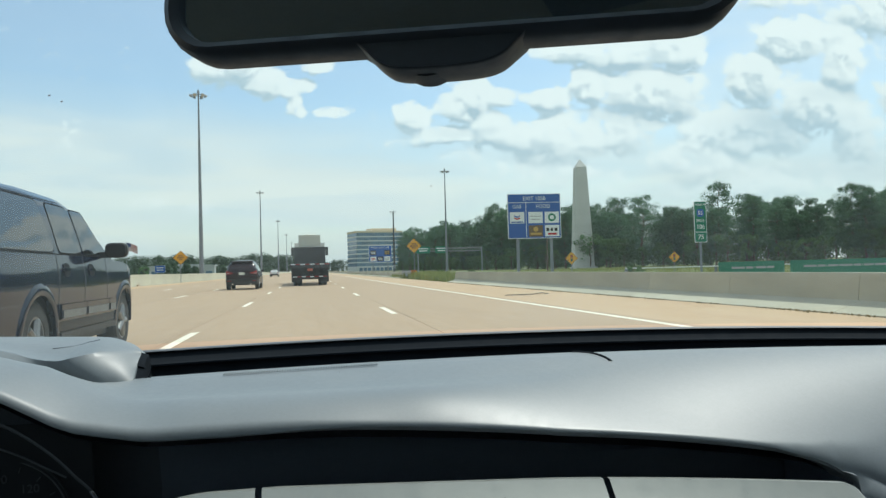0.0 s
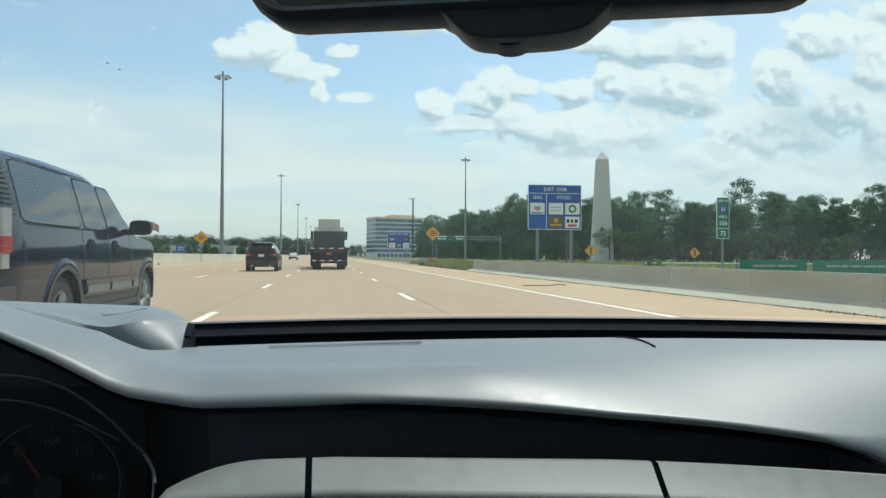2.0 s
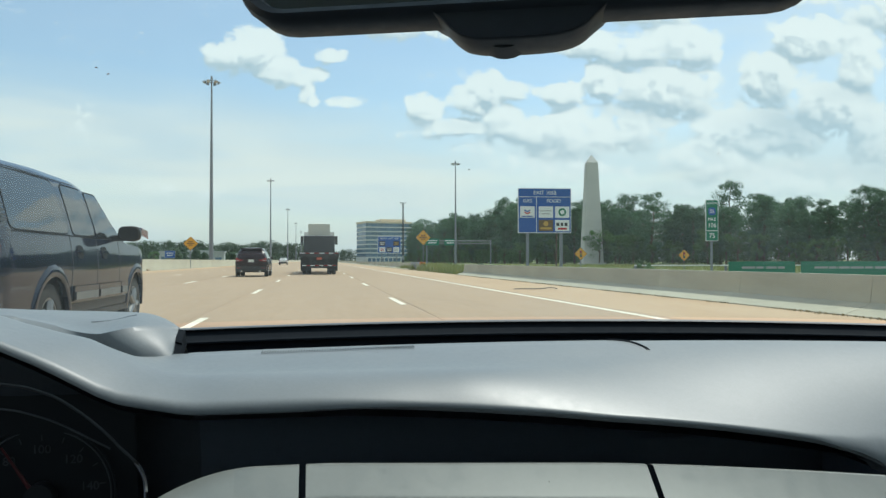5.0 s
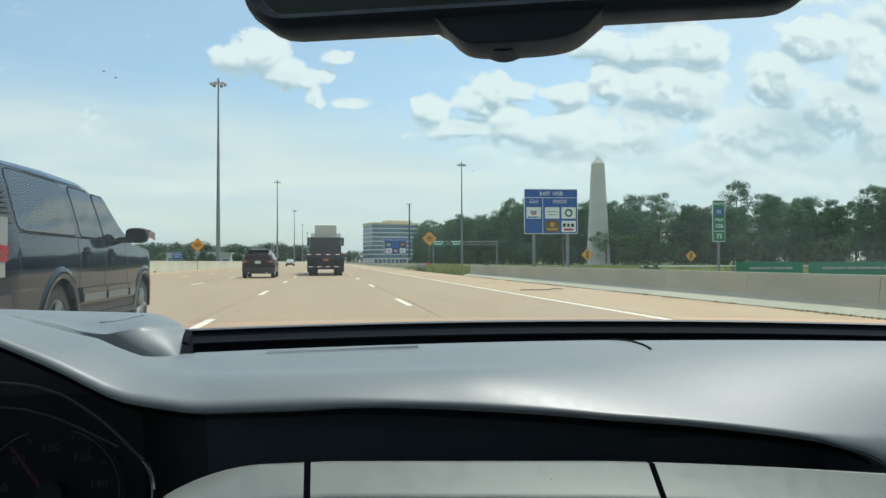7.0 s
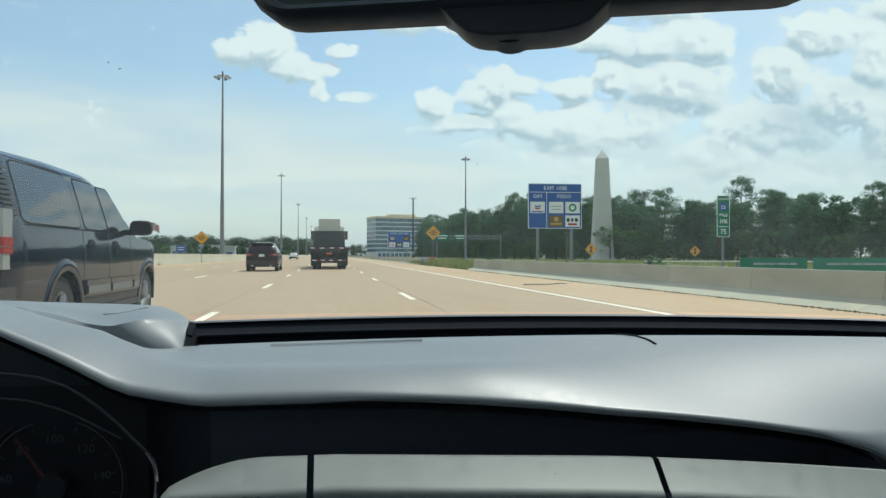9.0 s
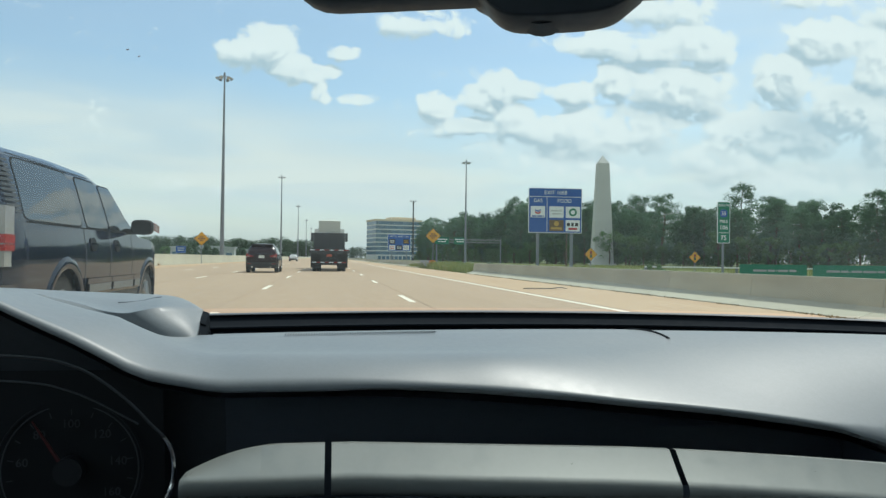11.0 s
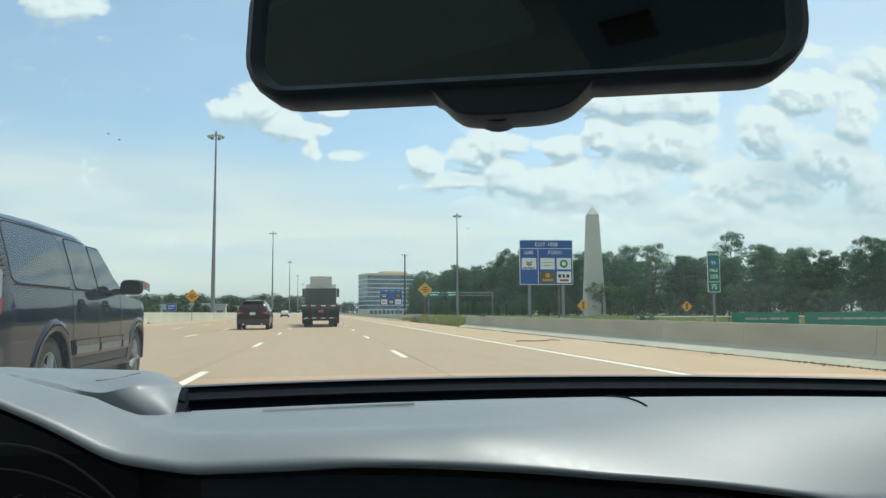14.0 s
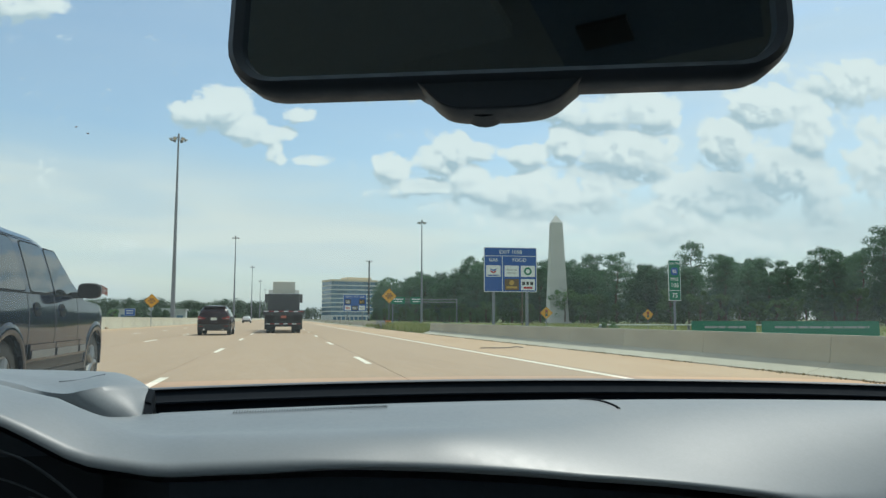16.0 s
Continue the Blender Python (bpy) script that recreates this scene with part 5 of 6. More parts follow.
def big_suv(x, y):
    th = thing("suv", x, y, 0, "large dark navy SUV with tinted windows, in the next lane", "car")
    L = 5.5
    fns = shell_fn([(0, 1.70), (0.05, 1.80), (0.25, 1.87), (1.5, 1.90), (2.7, 1.88), (3.1, 1.80), (3.55, 1.55), (4.02, 1.26), (4.2, 1.235), (4.7, 1.20), (5.05, 1.14), (5.3, 1.03), (5.42, 0.92), (5.5, 0.78)], 0.44, (1.32, 4.60), 0.47, 1.0, 1.26, 0.80, L, nose=0.17)
    body = car_shell(th, fns, L, M["navy"], ny=120)
    for s in (-1, 1):
        for a, b, c, d, top in ((0.36, 1.84, 0.08, -0.06, 1.775), (1.97, 2.74, 0.05, -0.06, 1.765), (2.81, 3.80, 0.0, -0.56, 1.75)):
            seal = round_patch("window_seal", th, fns, s, a - 0.014, b + 0.014, 1.236, top + 0.014, M["window_seal"], c, d, 0.003)
            round_patch("side_window", th, fns, s, a, b, 1.25, top, M["car_glass"], c, d)
        side_patch("roof_gutter", th, fns, s, 0.35, 2.55, 1.795, 1.805, M["window_seal"], 0.0, -0.1, proud=0.006)
        side_patch("belt_seal", th, fns, s, 0.37, 3.78, 1.226, 1.237, M["window_seal"], proud=0.005)
        side_patch("rocker_panel", th, fns, s, 1.84, 4.08, 0.445, 0.54, M["black_plastic"], proud=0.004)
        for ya in (1.86, 2.75, 3.70):
            side_patch("door_gap", th, fns, s, ya, ya + 0.014, 0.55, 1.24, M["black_plastic"], proud=0.003)
        for ya in (2.02, 2.92):
            h = round_patch("door_handle", th, fns, s, ya, ya + 0.20, 1.00, 1.14, M["window_seal"], proud=0.010, power=0.7)
            part("grip", box(s * (fns[2](ya, 1.08) + 0.012) - 0.02, s * (fns[2](ya, 1.08) + 0.012) + 0.02, ya + 0.02, ya + 0.18, 1.06, 1.09), M["navy"], h, bevel=0.008)
        for ya, yb in ((1.89, 2.735), (2.765, 3.69), (3.72, 4.05)):
            mould = side_patch("side_moulding", th, fns, s, ya, yb, 0.555, 0.715, M["navy"], proud=0.026)
            side_patch("moulding_insert", mould, fns, s, ya + 0.03, yb - 0.03, 0.575, 0.655, M["bumper"], proud=0.034, label="grey insert of the side moulding")
        part("running_board", box(s * 0.90 - 0.10, s * 0.90 + 0.10, 1.9, 4.05, 0.36, 0.43), M["black_plastic"], th, bevel=0.02)
        for ya in (1.32, 4.60):
            rows = []
            for j in range(15):
                a = math.pi * j / 14
                rows.append([(s * (fns[2](ya + r * math.cos(a), 0.36 + r * math.sin(a)) + o), ya + r * math.cos(a), 0.36 + r * math.sin(a)) for r, o in ((0.465, -0.03), (0.468, 0.012), (0.49, 0.020), (0.53, 0.019), (0.565, 0.010), (0.59, -0.004))])
            part("wheel_arch", skin(rows), M["navy"], th)
            part("arch_liner", box(s * 0.62 - 0.28, s * 0.62 + 0.28, ya - 0.45, ya + 0.45, 0.5, 0.86), M["black_plastic"], th, smooth=False)
            wheel(th, s * 0.83, ya, 0.39, s)
        # tail lamp: clear over red over clear
        lamp = part("tail_light", box(s * 0.885 - 0.085, s * 0.885 + 0.085, -0.035, 0.14, 0.86, 1.34), M["lens_clear"], th, "clear tail light with red bands", bevel=0.02)
        for za, zb_ in ((0.985, 1.035), (1.045, 1.115)):
            part("red_lens", box(s * 0.885 - (0.075 if za < 1 else -0.02 * s) * s if s > 0 else s * 0.885 - 0.092, s * 0.885 + 0.092 if s > 0 else s * 0.885 + (0.075 if za < 1 else -0.02), -0.045, 0.145, za, zb_), M["lens_red"], lamp, bevel=0.01)
        for k in range(4):
            part("reflector", box(s * 0.885 - 0.07 + 0.035 * k, s * 0.885 - 0.062 + 0.035 * k, -0.040, -0.034, 0.88, 1.32), M["chrome"], lamp, smooth=False)
        for k in range(11):
            z = 1.30 + 0.042 * k
            side_patch("vent_slat", th, fns, s, 0.10, 0.30, z, z + 0.022, M["black_plastic"], 0.0, 0.02, proud=0.018)
        mir = part("door_mirror", skin([[(s * (1.03 + 0.132 * math.copysign(abs(math.cos(b)) ** 0.6, math.cos(b)) * c + 0.13), 3.52 + 0.11 * d, 1.31 + 0.094 * math.copysign(abs(math.sin(b)) ** 0.6, math.sin(b)) * c) for b in (2 * math.pi * i / 16 for i in range(16))] for c, d in ((0.01, -0.6), (0.85, -0.6), (1.0, -0.45), (1.0, 0.2), (0.75, 0.75), (0.01, 0.95))], True), M["black_plastic"], th)
        part("mirror_arm", box(s * 1.02 - 0.06, s * 1.02 + 0.06, 3.48, 3.58, 1.22, 1.29), M["black_plastic"], mir, bevel=0.02)
    part("rear_window", skin([[(-0.74 + 0.02 * j + (1.48 - 0.04 * j) * i / 6, -0.012 + 0.02 * j * 0.4, 1.30 + 0.055 * j) for i in range(7)] for j in range(9)]), M["car_glass"], th)
    part("tailgate_trim", box(-0.5, 0.5, -0.03, 0.0, 1.10, 1.17), M["chrome"], th, bevel=0.01)
    part("tailgate_gap", box(-0.006, 0.006, -0.012, 0.0, 0.62, 1.26), M["black_plastic"], th, smooth=False)
    bp = part("rear_bumper", box(-0.98, 0.98, -0.16, 0.20, 0.50, 0.72), M["navy"], th, bevel=0.05)
    part("step_pad", box(-0.62, 0.62, -0.17, -0.155, 0.55, 0.70), M["bumper"], bp, "pale bumper face", bevel=0.004)
    part("number_plate", box(-0.16, 0.16, -0.045, -0.03, 0.86, 1.01), M["plate"], th, smooth=False)
    part("windscreen", skin([[((-0.62 - 0.12 * (1 - j / 6)) + (1.24 + 0.24 * (1 - j / 6)) * i / 8, 4.00 - 0.88 * j / 6 + 0.01, 1.262 + 0.535 * j / 6) for i in range(9)] for j in range(7)]), M["car_glass"], th)
    part("front_bumper", box(-0.78, 0.78, 5.20, 5.50, 0.45, 0.72), M["navy"], th, bevel=0.10)
    return th


suv = big_suv(-3.37, 6.12)
suv.scale = (0.97, 0.97, 0.97)


def crossover(x, y, paint, label, L=4.6, H=1.70, half=0.93, name="car"):
    th = thing(name, x, y, 0, label, "car")
    fns = shell_fn([(0, H * 0.66), (0.10, H * 0.80), (0.45, H * 0.97), (1.2, H), (2.2, H * 0.99), (2.6, H * 0.93), (3.35, H * 0.66), (4.2, H * 0.58), (4.5, H * 0.48), (L, H * 0.38)], 0.34, (0.85, 3.65), 0.40, half, H * 0.60, 0.69, L, tail=0.10)
    car_shell(th, fns, L, M[paint], ny=70, nz=10)
    for s in (-1, 1):
        side_patch("side_window", th, fns, s, 0.55, 1.35, H * 0.62, H * 0.88, M["car_glass"], 0.2, 0.0)
        side_patch("side_window", th, fns, s, 1.42, 2.95, H * 0.62, H * 0.88, M["car_glass"], 0.0, -0.42)
        lamp = [(s * half * a, H * z) for a, z in ((0.50, 0.575), (0.72, 0.60), (0.90, 0.655), (0.93, 0.60), (0.90, 0.52), (0.70, 0.535), (0.50, 0.55))]
        tl = part("tail_light", prism(lamp, "y", -0.02, 0.26), M["lens_red"], th, "red swept-back tail light", bevel=0.012)
        part("reflector", box(s * half * 0.80 - 0.07, s * half * 0.80 + 0.07, -0.028, -0.018, H * 0.548, H * 0.57), M["lens_clear"], tl, smooth=False)
        part("bumper_reflector", box(s * half * 0.74 - 0.10, s * half * 0.74 + 0.10, -0.108, -0.095, 0.50, 0.53), M["lens_red"], th, smooth=False)
        part("exhaust_tip", tube((s * half * 0.55, -0.12, 0.33), (s * half * 0.55, 0.05, 0.33), 0.045, n=12), M["chrome"], th)
        for ya in (0.85, 3.65):
            wheel(th, s * (half - 0.12), ya, 0.345, s, 0.22)
            part("arch_liner", box(s * (half - 0.3) - 0.2, s * (half - 0.3) + 0.2, ya - 0.38, ya + 0.38, 0.45, 0.75), M["black_plastic"], th, smooth=False)
        part("door_mirror", skin([[(s * (half + 0.07 + 0.10 * math.cos(b) * c), 2.75 + 0.08 * d, H * 0.635 + 0.07 * math.sin(b) * c) for b in (2 * math.pi * i / 12 for i in range(12))] for c, d in ((0.01, -0.5), (1.0, -0.4), (1.0, 0.3), (0.01, 0.9))], True), M["black_plastic"], th)
    part("rear_window", skin([[(-(half * 0.72 - 0.02 * j) + 2 * (half * 0.72 - 0.02 * j) * i / 6, 0.075 + 0.045 * j, H * 0.68 + H * 0.031 * j) for i in range(7)] for j in range(8)]), M["car_glass"], th)
    part("tailgate_badge", box(-half * 0.30, half * 0.30, 0.0, 0.03, H * 0.605, H * 0.625), M["chrome"], th, bevel=0.008)
    part("spoiler", box(-half * 0.66, half * 0.66, 0.22, 0.55, H * 0.945, H * 0.975), M[paint], th, bevel=0.02)
    part("rear_bumper", box(-half * 0.93, half * 0.93, -0.10, 0.30, 0.33, 0.62), M["black_plastic"], th, bevel=0.05)
    part("number_plate", box(-0.16, 0.16, -0.025, -0.005, H * 0.50, H * 0.50 + 0.15), M["plate"], th, smooth=False)
    part("windscreen", skin([[(-half * 0.74 + half * 1.48 * i / 6, 3.32 - 0.80 * j / 5, H * 0.675 + H * 0.26 * j / 5) for i in range(7)] for j in range(6)]), M["car_glass"], th)
    return th


crossover(-3.85, 44.5, "maroon", "dark maroon crossover car driving ahead in the next lane", name="crossover_car")
crossover(-7.6, 165, "white_car", "small white car far ahead on the carriageway", 4.5, 1.48, 0.90)
crossover(-0.2, 215, "navy", "dark car far ahead beyond the flatbed truck", 4.5, 1.50, 0.90)


def flatbed(x, y):
    th = thing("flatbed_truck", x, y, 0, "flatbed trailer truck seen from behind, black headboard and pale roof fairing", "truck")
    W, L = 1.28, 10.40
    part("deck", box(-W, W, 0.0, L, 1.34, 1.46), M["deck"], th, bevel=0.01)
    for s in (-1, 1):
        part("side_rail", box(s * W - 0.04, s * W + 0.04, 0, L, 1.22, 1.48), M["trailer"], th, bevel=0.01)
        part("chassis_beam", box(s * 0.5 - 0.07, s * 0.5 + 0.07, 0.3, L, 0.85, 1.32), M["trailer"], th, smooth=False)
        for ya in (1.3, 2.6):
            for o in (0.98, 0.68):
                wheel(th, s * o, ya, 0.51, s, 0.26, "steel", 6)
        for ya in (8.10, 9.40):
            wheel(th, s * 1.0, ya, 0.51, s, 0.5, "steel", 6)
        part("mud_flap", box(s * 0.88 - 0.34, s * 0.88 + 0.34, 0.46, 0.48, 0.24, 1.18), M["rubber"], th, smooth=False)
        part("guard_post", box(s * 0.55 - 0.05, s * 0.55 + 0.05, 0.0, 0.1, 0.55, 1.25), M["trailer"], th, bevel=0.01)
        for k in range(3):
            part("tail_light", tube((s * (0.52 + 0.2 * k), -0.05, 1.28), (s * (0.52 + 0.2 * k), -0.01, 1.28), 0.06, n=12), M["lens_red"], th)
        part("strap_winch", box(s * 1.2 - 0.06, s * 1.2 + 0.06, 3.0, 3.3, 1.12, 1.25), M["steel"], th, bevel=0.01)
        part("cab_mirror", box(s * 1.40 - 0.11, s * 1.40 + 0.11, 12.80, 12.95, 2.25, 2.95), M["black_plastic"], th, bevel=0.03)
        part("mirror_bracket", tube((s * 1.22, 12.90, 2.8), (s * 1.36, 12.90, 2.8), 0.025, n=6), M["steel"], th)
    part("tail_beam", box(-W, W, -0.06, 0.10, 1.18, 1.46), M["trailer"], th, bevel=0.02)
    for k in range(8):                       # red and white tape along the tail
        part("tape", box(-W + 0.02 + 0.315 * k, -W + 0.33 + 0.315 * k, -0.066, -0.06, 1.40, 1.445), M["lens_red" if k % 2 else "sign_white"], th, smooth=False)
        part("tape", box(-1.12 + 0.28 * k, -0.85 + 0.28 * k, -0.006, 0.0, 0.585, 0.63), M["lens_red" if k % 2 else "sign_white"], th, smooth=False)
    part("underrun_guard", box(-1.14, 1.14, 0.0, 0.1, 0.54, 0.66), M["trailer"], th, bevel=0.02)
    part("number_plate", box(-0.17, 0.17, -0.075, -0.062, 0.98, 1.14), M["plate_orange"], th, "orange plate", smooth=False)
    part("axle", tube((-1.1, 1.3, 0.51), (1.1, 1.3, 0.51), 0.07, n=10), M["trailer"], th)
    part("axle", tube((-1.1, 2.6, 0.51), (1.1, 2.6, 0.51), 0.07, n=10), M["trailer"], th)
    hb = part("headboard", box(-1.22, 1.22, 10.05, 10.15, 1.46, 2.88), M["truck_dark"], th, "black headboard", bevel=0.03)
    for k in range(5):
        part("rib", box(-1.18 + 0.56 * k, -1.06 + 0.56 * k, 10.02, 10.05, 1.48, 2.85), M["truck_dark"], hb, smooth=False)
    part("cab", box(-1.20, 1.20, 11.10, 13.80, 0.7, 3.24), M["truck_white"], th, bevel=0.07)
    bm = skin([[(-a, yy, z) if i == 0 else (a * (2 * i / 8 - 1), yy, z + 0.10 * (1 - (2 * i / 8 - 1) ** 2)) for i in range(9)] for a, yy, z in ((0.86, 11.15, 3.0), (0.85, 11.20, 3.80), (0.82, 11.60, 3.90), (0.82, 12.50, 3.85), (0.86, 13.60, 3.1))])
    part("roof_fairing", bm, M["fairing"], th, "pale cream roof fairing")
    part("fairing_back", box(-0.87, 0.87, 11.04, 11.26, 3.0, 3.88), M["fairing"], th, bevel=0.10)
    # plain dark block added to fill the gap below the deck
    part("suspension", box(-0.62, 0.62, 0.9, 3.1, 0.42, 1.20), M["trailer"], th, bevel=0.06)
    part("bonnet", box(-1.0, 1.0, 13.80, 15.30, 0.7, 1.9), M["truck_white"], th, bevel=0.12)
    return th


flatbed(0.02, 50.5)


# ---- the car that carries the camera ----
def sweep(points, r, n=8):
    """one round rod along a line of points"""
    P = [Vector(p) for p in points]
    rows = []
    for k, p in enumerate(P):
        ax = (P[min(k + 1, len(P) - 1)] - P[max(k - 1, 0)]).normalized()
        a = ax.cross(Vector((0.0, 1.0, 0.001))).normalized()
        b = ax.cross(a)
        rows.append([p + r * (math.cos(t) * a + math.sin(t) * b) for t in (2 * math.pi * i / n for i in range(n))])
    return skin(rows, True)



CX = 0.12                                   # the car's middle


def top_z(x):
    """height of the dashboard's top near the windscreen, across the car"""
    return 0.862 - 0.030 * (x - 0.2) ** 2


own = thing("own_car", CX, 1.3, 0.0, "grey saloon car interior with a pale grey dashboard", "car")
own.matrix_basis = pose(0, 0, 0)


def lip(x):
    """front edge of the dashboard's top pad: its y and z"""
    k = 1 - 0.10 * min(max(x - 0.08, 0.0), 0.5)
    x6 = x / k
    u, v = max(x6 + 0.03, 0.0), max(-0.10 - x, 0.0)
    z = 0.833 - 0.25 * u * u + min(0.78 * v ** 1.42, 0.075)
    z += 0.0050 * smooth01(0.165, 0.222, -x) - 0.0028 * math.exp(-((x + 0.158) / 0.020) ** 2)
    return 0.600 * k, 0.95 - (0.95 - z) * k - 0.0012 - 0.0015 * smooth01(0.0, 0.15, x) + 0.048 * max(x - 0.23, 0.0)


ROLL = 0.0065                               # roundness of the pad's front edge
OPEN_END = 0.479                            # where the recess under the pad ends


def opening(x):
    """lower edge of the pad: along the lip, round the recess's end, then down"""
    z0 = lip(x)[1]
    if x <= OPEN_END:
        return z0 - 0.019 * (1 - math.sqrt(max(1 - (max(x - 0.425, 0.0) / (OPEN_END - 0.425)) ** 2, 0.0)))
    return 0.68


def pad_height(x, y):
    """the pad's surface: a rounded nose, then nearly flat to the windscreen"""
    y0, z0 = lip(x)
    z2, y2 = top_z(x), 0.775 - 0.10 * (x - 0.2) ** 2
    v = max(-0.12 - x, 0.0)
    nose = min(0.062 + 0.30 * max(x - 0.12, 0.0) + 0.25 * v, 0.8 * (y2 - y0))
    zm = max(0.8515 - 0.10 * max(x - 0.15, 0) ** 1.6, z0 + 0.017 + 0.06 * v - 0.28 * max(v - 0.08, 0.0) - 0.0062 * smooth01(0.160, 0.222, -x))
    far = smooth01(0.10, 0.42, x)
    if far:
        whole = z0 + (z2 - z0) * (1 - (1 - min(max((y - y0) / (y2 - y0), 0.0), 1.0)) ** 1.9)
        return far * whole + (1 - far) * pad_step(y, y0, z0, nose, zm, y2, z2, x)
    return pad_step(y, y0, z0, nose, zm, y2, z2, x)


def pad_step(y, y0, z0, nose, zm, y2, z2, x):
    t = (y - y0) / nose
    if t < 1:
        return z0 + (zm - z0) * (1 - (1 - max(t, 0.0)) ** (1.85 + 0.40 * smooth01(-0.12, 0.0, x) - 0.70 * smooth01(0.10, 0.35, x)))
    s = (y - y0 - nose) / max(y2 - y0 - nose, 0.02)
    return zm + (z2 - zm) * smooth01(0, 1, s)


def pad():
    xs = [-0.62 + 1.045 * i / 72 for i in range(72)]
    xs += [0.425 + (OPEN_END - 0.425) * math.sin(math.pi / 2 * i / 20) for i in range(21)]
    xs += [OPEN_END + 0.0002 + 0.62 * (i / 20) ** 1.5 for i in range(21)]
    rows = []
    for x in xs:
        y0, z0 = lip(x)
        y2 = 0.775 - 0.10 * (x - 0.2) ** 2
        cut, top = opening(x), z0 + ROLL
        # beside the recess the front edge rounds off more and more
        turn = min(0.0062 - 0.0040 * smooth01(-0.05, 0.10, x) + 0.012 * smooth01(0.40, OPEN_END, x) + 0.034 * smooth01(OPEN_END, 0.60, x), z0 - cut + 0.92 * ROLL)
        low = top - turn
        row = []
        for k in range(8):
            z = min(cut + (low - cut) * k / 8, low - 0.0003 * (8 - k))
            f = 1 - min(max((z - cut) / ROLL, 0.0), 1.0)
            row.append((x, y0 - (0.001 + 0.015 * smooth01(0.42, OPEN_END, x)) * (1 - math.exp((z - top) / 0.030)) + ROLL * (1 - math.sqrt(1 - f * f)), z))
        ys, zs = row[0][1:]
        row = [(x, ys + 0.03, zs - 0.001), (x, ys + 0.006, zs - 0.0006), (x, ys + 0.002, zs - 0.0003)] + row
        for k in range(33):
            y = y0 + (y2 - y0) * (k / 32) ** 2.0
            drop = turn - math.sqrt(max(turn ** 2 - (turn - y + y0) ** 2, 0.0)) if y - y0 < turn else 0.0
            row.append((x, y, pad_height(x, y) + ROLL * math.exp((y0 - y) / 0.055) - drop))
        rows.append(row)
    bm = skin(rows)
    bmesh.ops.recalc_face_normals(bm, faces=bm.faces)
    return part("dashboard_pad", bm, M["dash"], own, "pale grey grained dashboard pad")


pad()
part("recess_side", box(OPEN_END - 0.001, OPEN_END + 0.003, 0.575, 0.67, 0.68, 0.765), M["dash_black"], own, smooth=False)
# defroster panel: a shallow raised lid with a grille and a curved slit at its end
def lid_far(x):
    y2 = 0.775 - 0.10 * (x - 0.2) ** 2
    return y2 if x < 0.300 else 0.7300 + (y2 - 0.7300) * math.sqrt(max(1 - ((x - 0.300) / 0.0262) ** 2, 0))


rows = []
for i in range(61):
    x = -0.13 + 0.456 * i / 60
    y2 = 0.775 - 0.10 * (x - 0.2) ** 2
    a, b = y2 - 0.044, lid_far(x)
    rows.append([(x, a, pad_height(x, a) + 0.0001), (x, a + (b - a) * 0.06, pad_height(x, a) + 0.0007), (x, b, pad_height(x, b) + 0.0010)])
lid = part("defroster_lid", skin(rows), M["dash"], own)
slit = [Vector((x, lid_far(x) + 0.0006, pad_height(x, lid_far(x)) + 0.0006)) for x in (0.300 + 0.0262 * math.sin(math.pi / 2 * k / 14) for k in range(15))]
part("slit", sweep(slit, 0.0018, 6), M["cowl"], lid)
slot = part("grille_slot", box(-0.00032, 0.00032, -0.008, 0.008, 0.0, 0.0007), M["grille"], lid, smooth=False)
slot.location = (-0.06, 0.751, top_z(-0.06) + 0.0006)
for i in range(1, 60):
    x = -0.06 + 0.0025 * i
    o = new("grille_slot", slot.data)
    o.parent, o.location = lid, (x, 0.775 - 0.10 * (x - 0.2) ** 2 - 0.017, top_z(x) + 0.0006)
# black border between the pad and the foot of the windscreen
rows = []
for i in range(61):
    x = -0.62 + 1.72 * i / 60
    d = (x - 0.2) ** 2
    rows.append([(x, 0.772 - 0.10 * d, top_z(x) - 0.0015), (x, 0.785 - 0.10 * d, 0.83 - 0.03 * d), (x, 0.80 - 0.10 * d, 0.80 - 0.03 * d), (x, 1.045 - 0.05 * d, 0.795 - 0.03 * d), (x, 1.060 - 0.05 * d, 0.840 - 0.03 * d),
                 (x, 1.050 - 0.05 * d, 0.8425 - 0.03 * d), (x, 1.050 - 0.05 * d, 0.8445 - 0.03 * d), (x, 1.064 - 0.05 * d, 0.846 - 0.03 * d), (x, 1.080 - 0.05 * d, 0.8585 - 0.03 * d)])
part("windscreen_border", skin(rows), M["cowl"], own, "black windscreen border")
rows = []
for i in range(61):
    x = -0.62 + 1.72 * i / 60
    d = (x - 0.2) ** 2
    rows.append([(x, 1.083 - 0.05 * d + 0.010 * math.cos(a), 0.8595 - 0.03 * d + 0.0018 * math.sin(a)) for a in (2 * math.pi * k / 8 for k in range(8))])
part("bonnet_seal", skin(rows, True), M["rim_edge"], own, "thin grey bonnet seal")

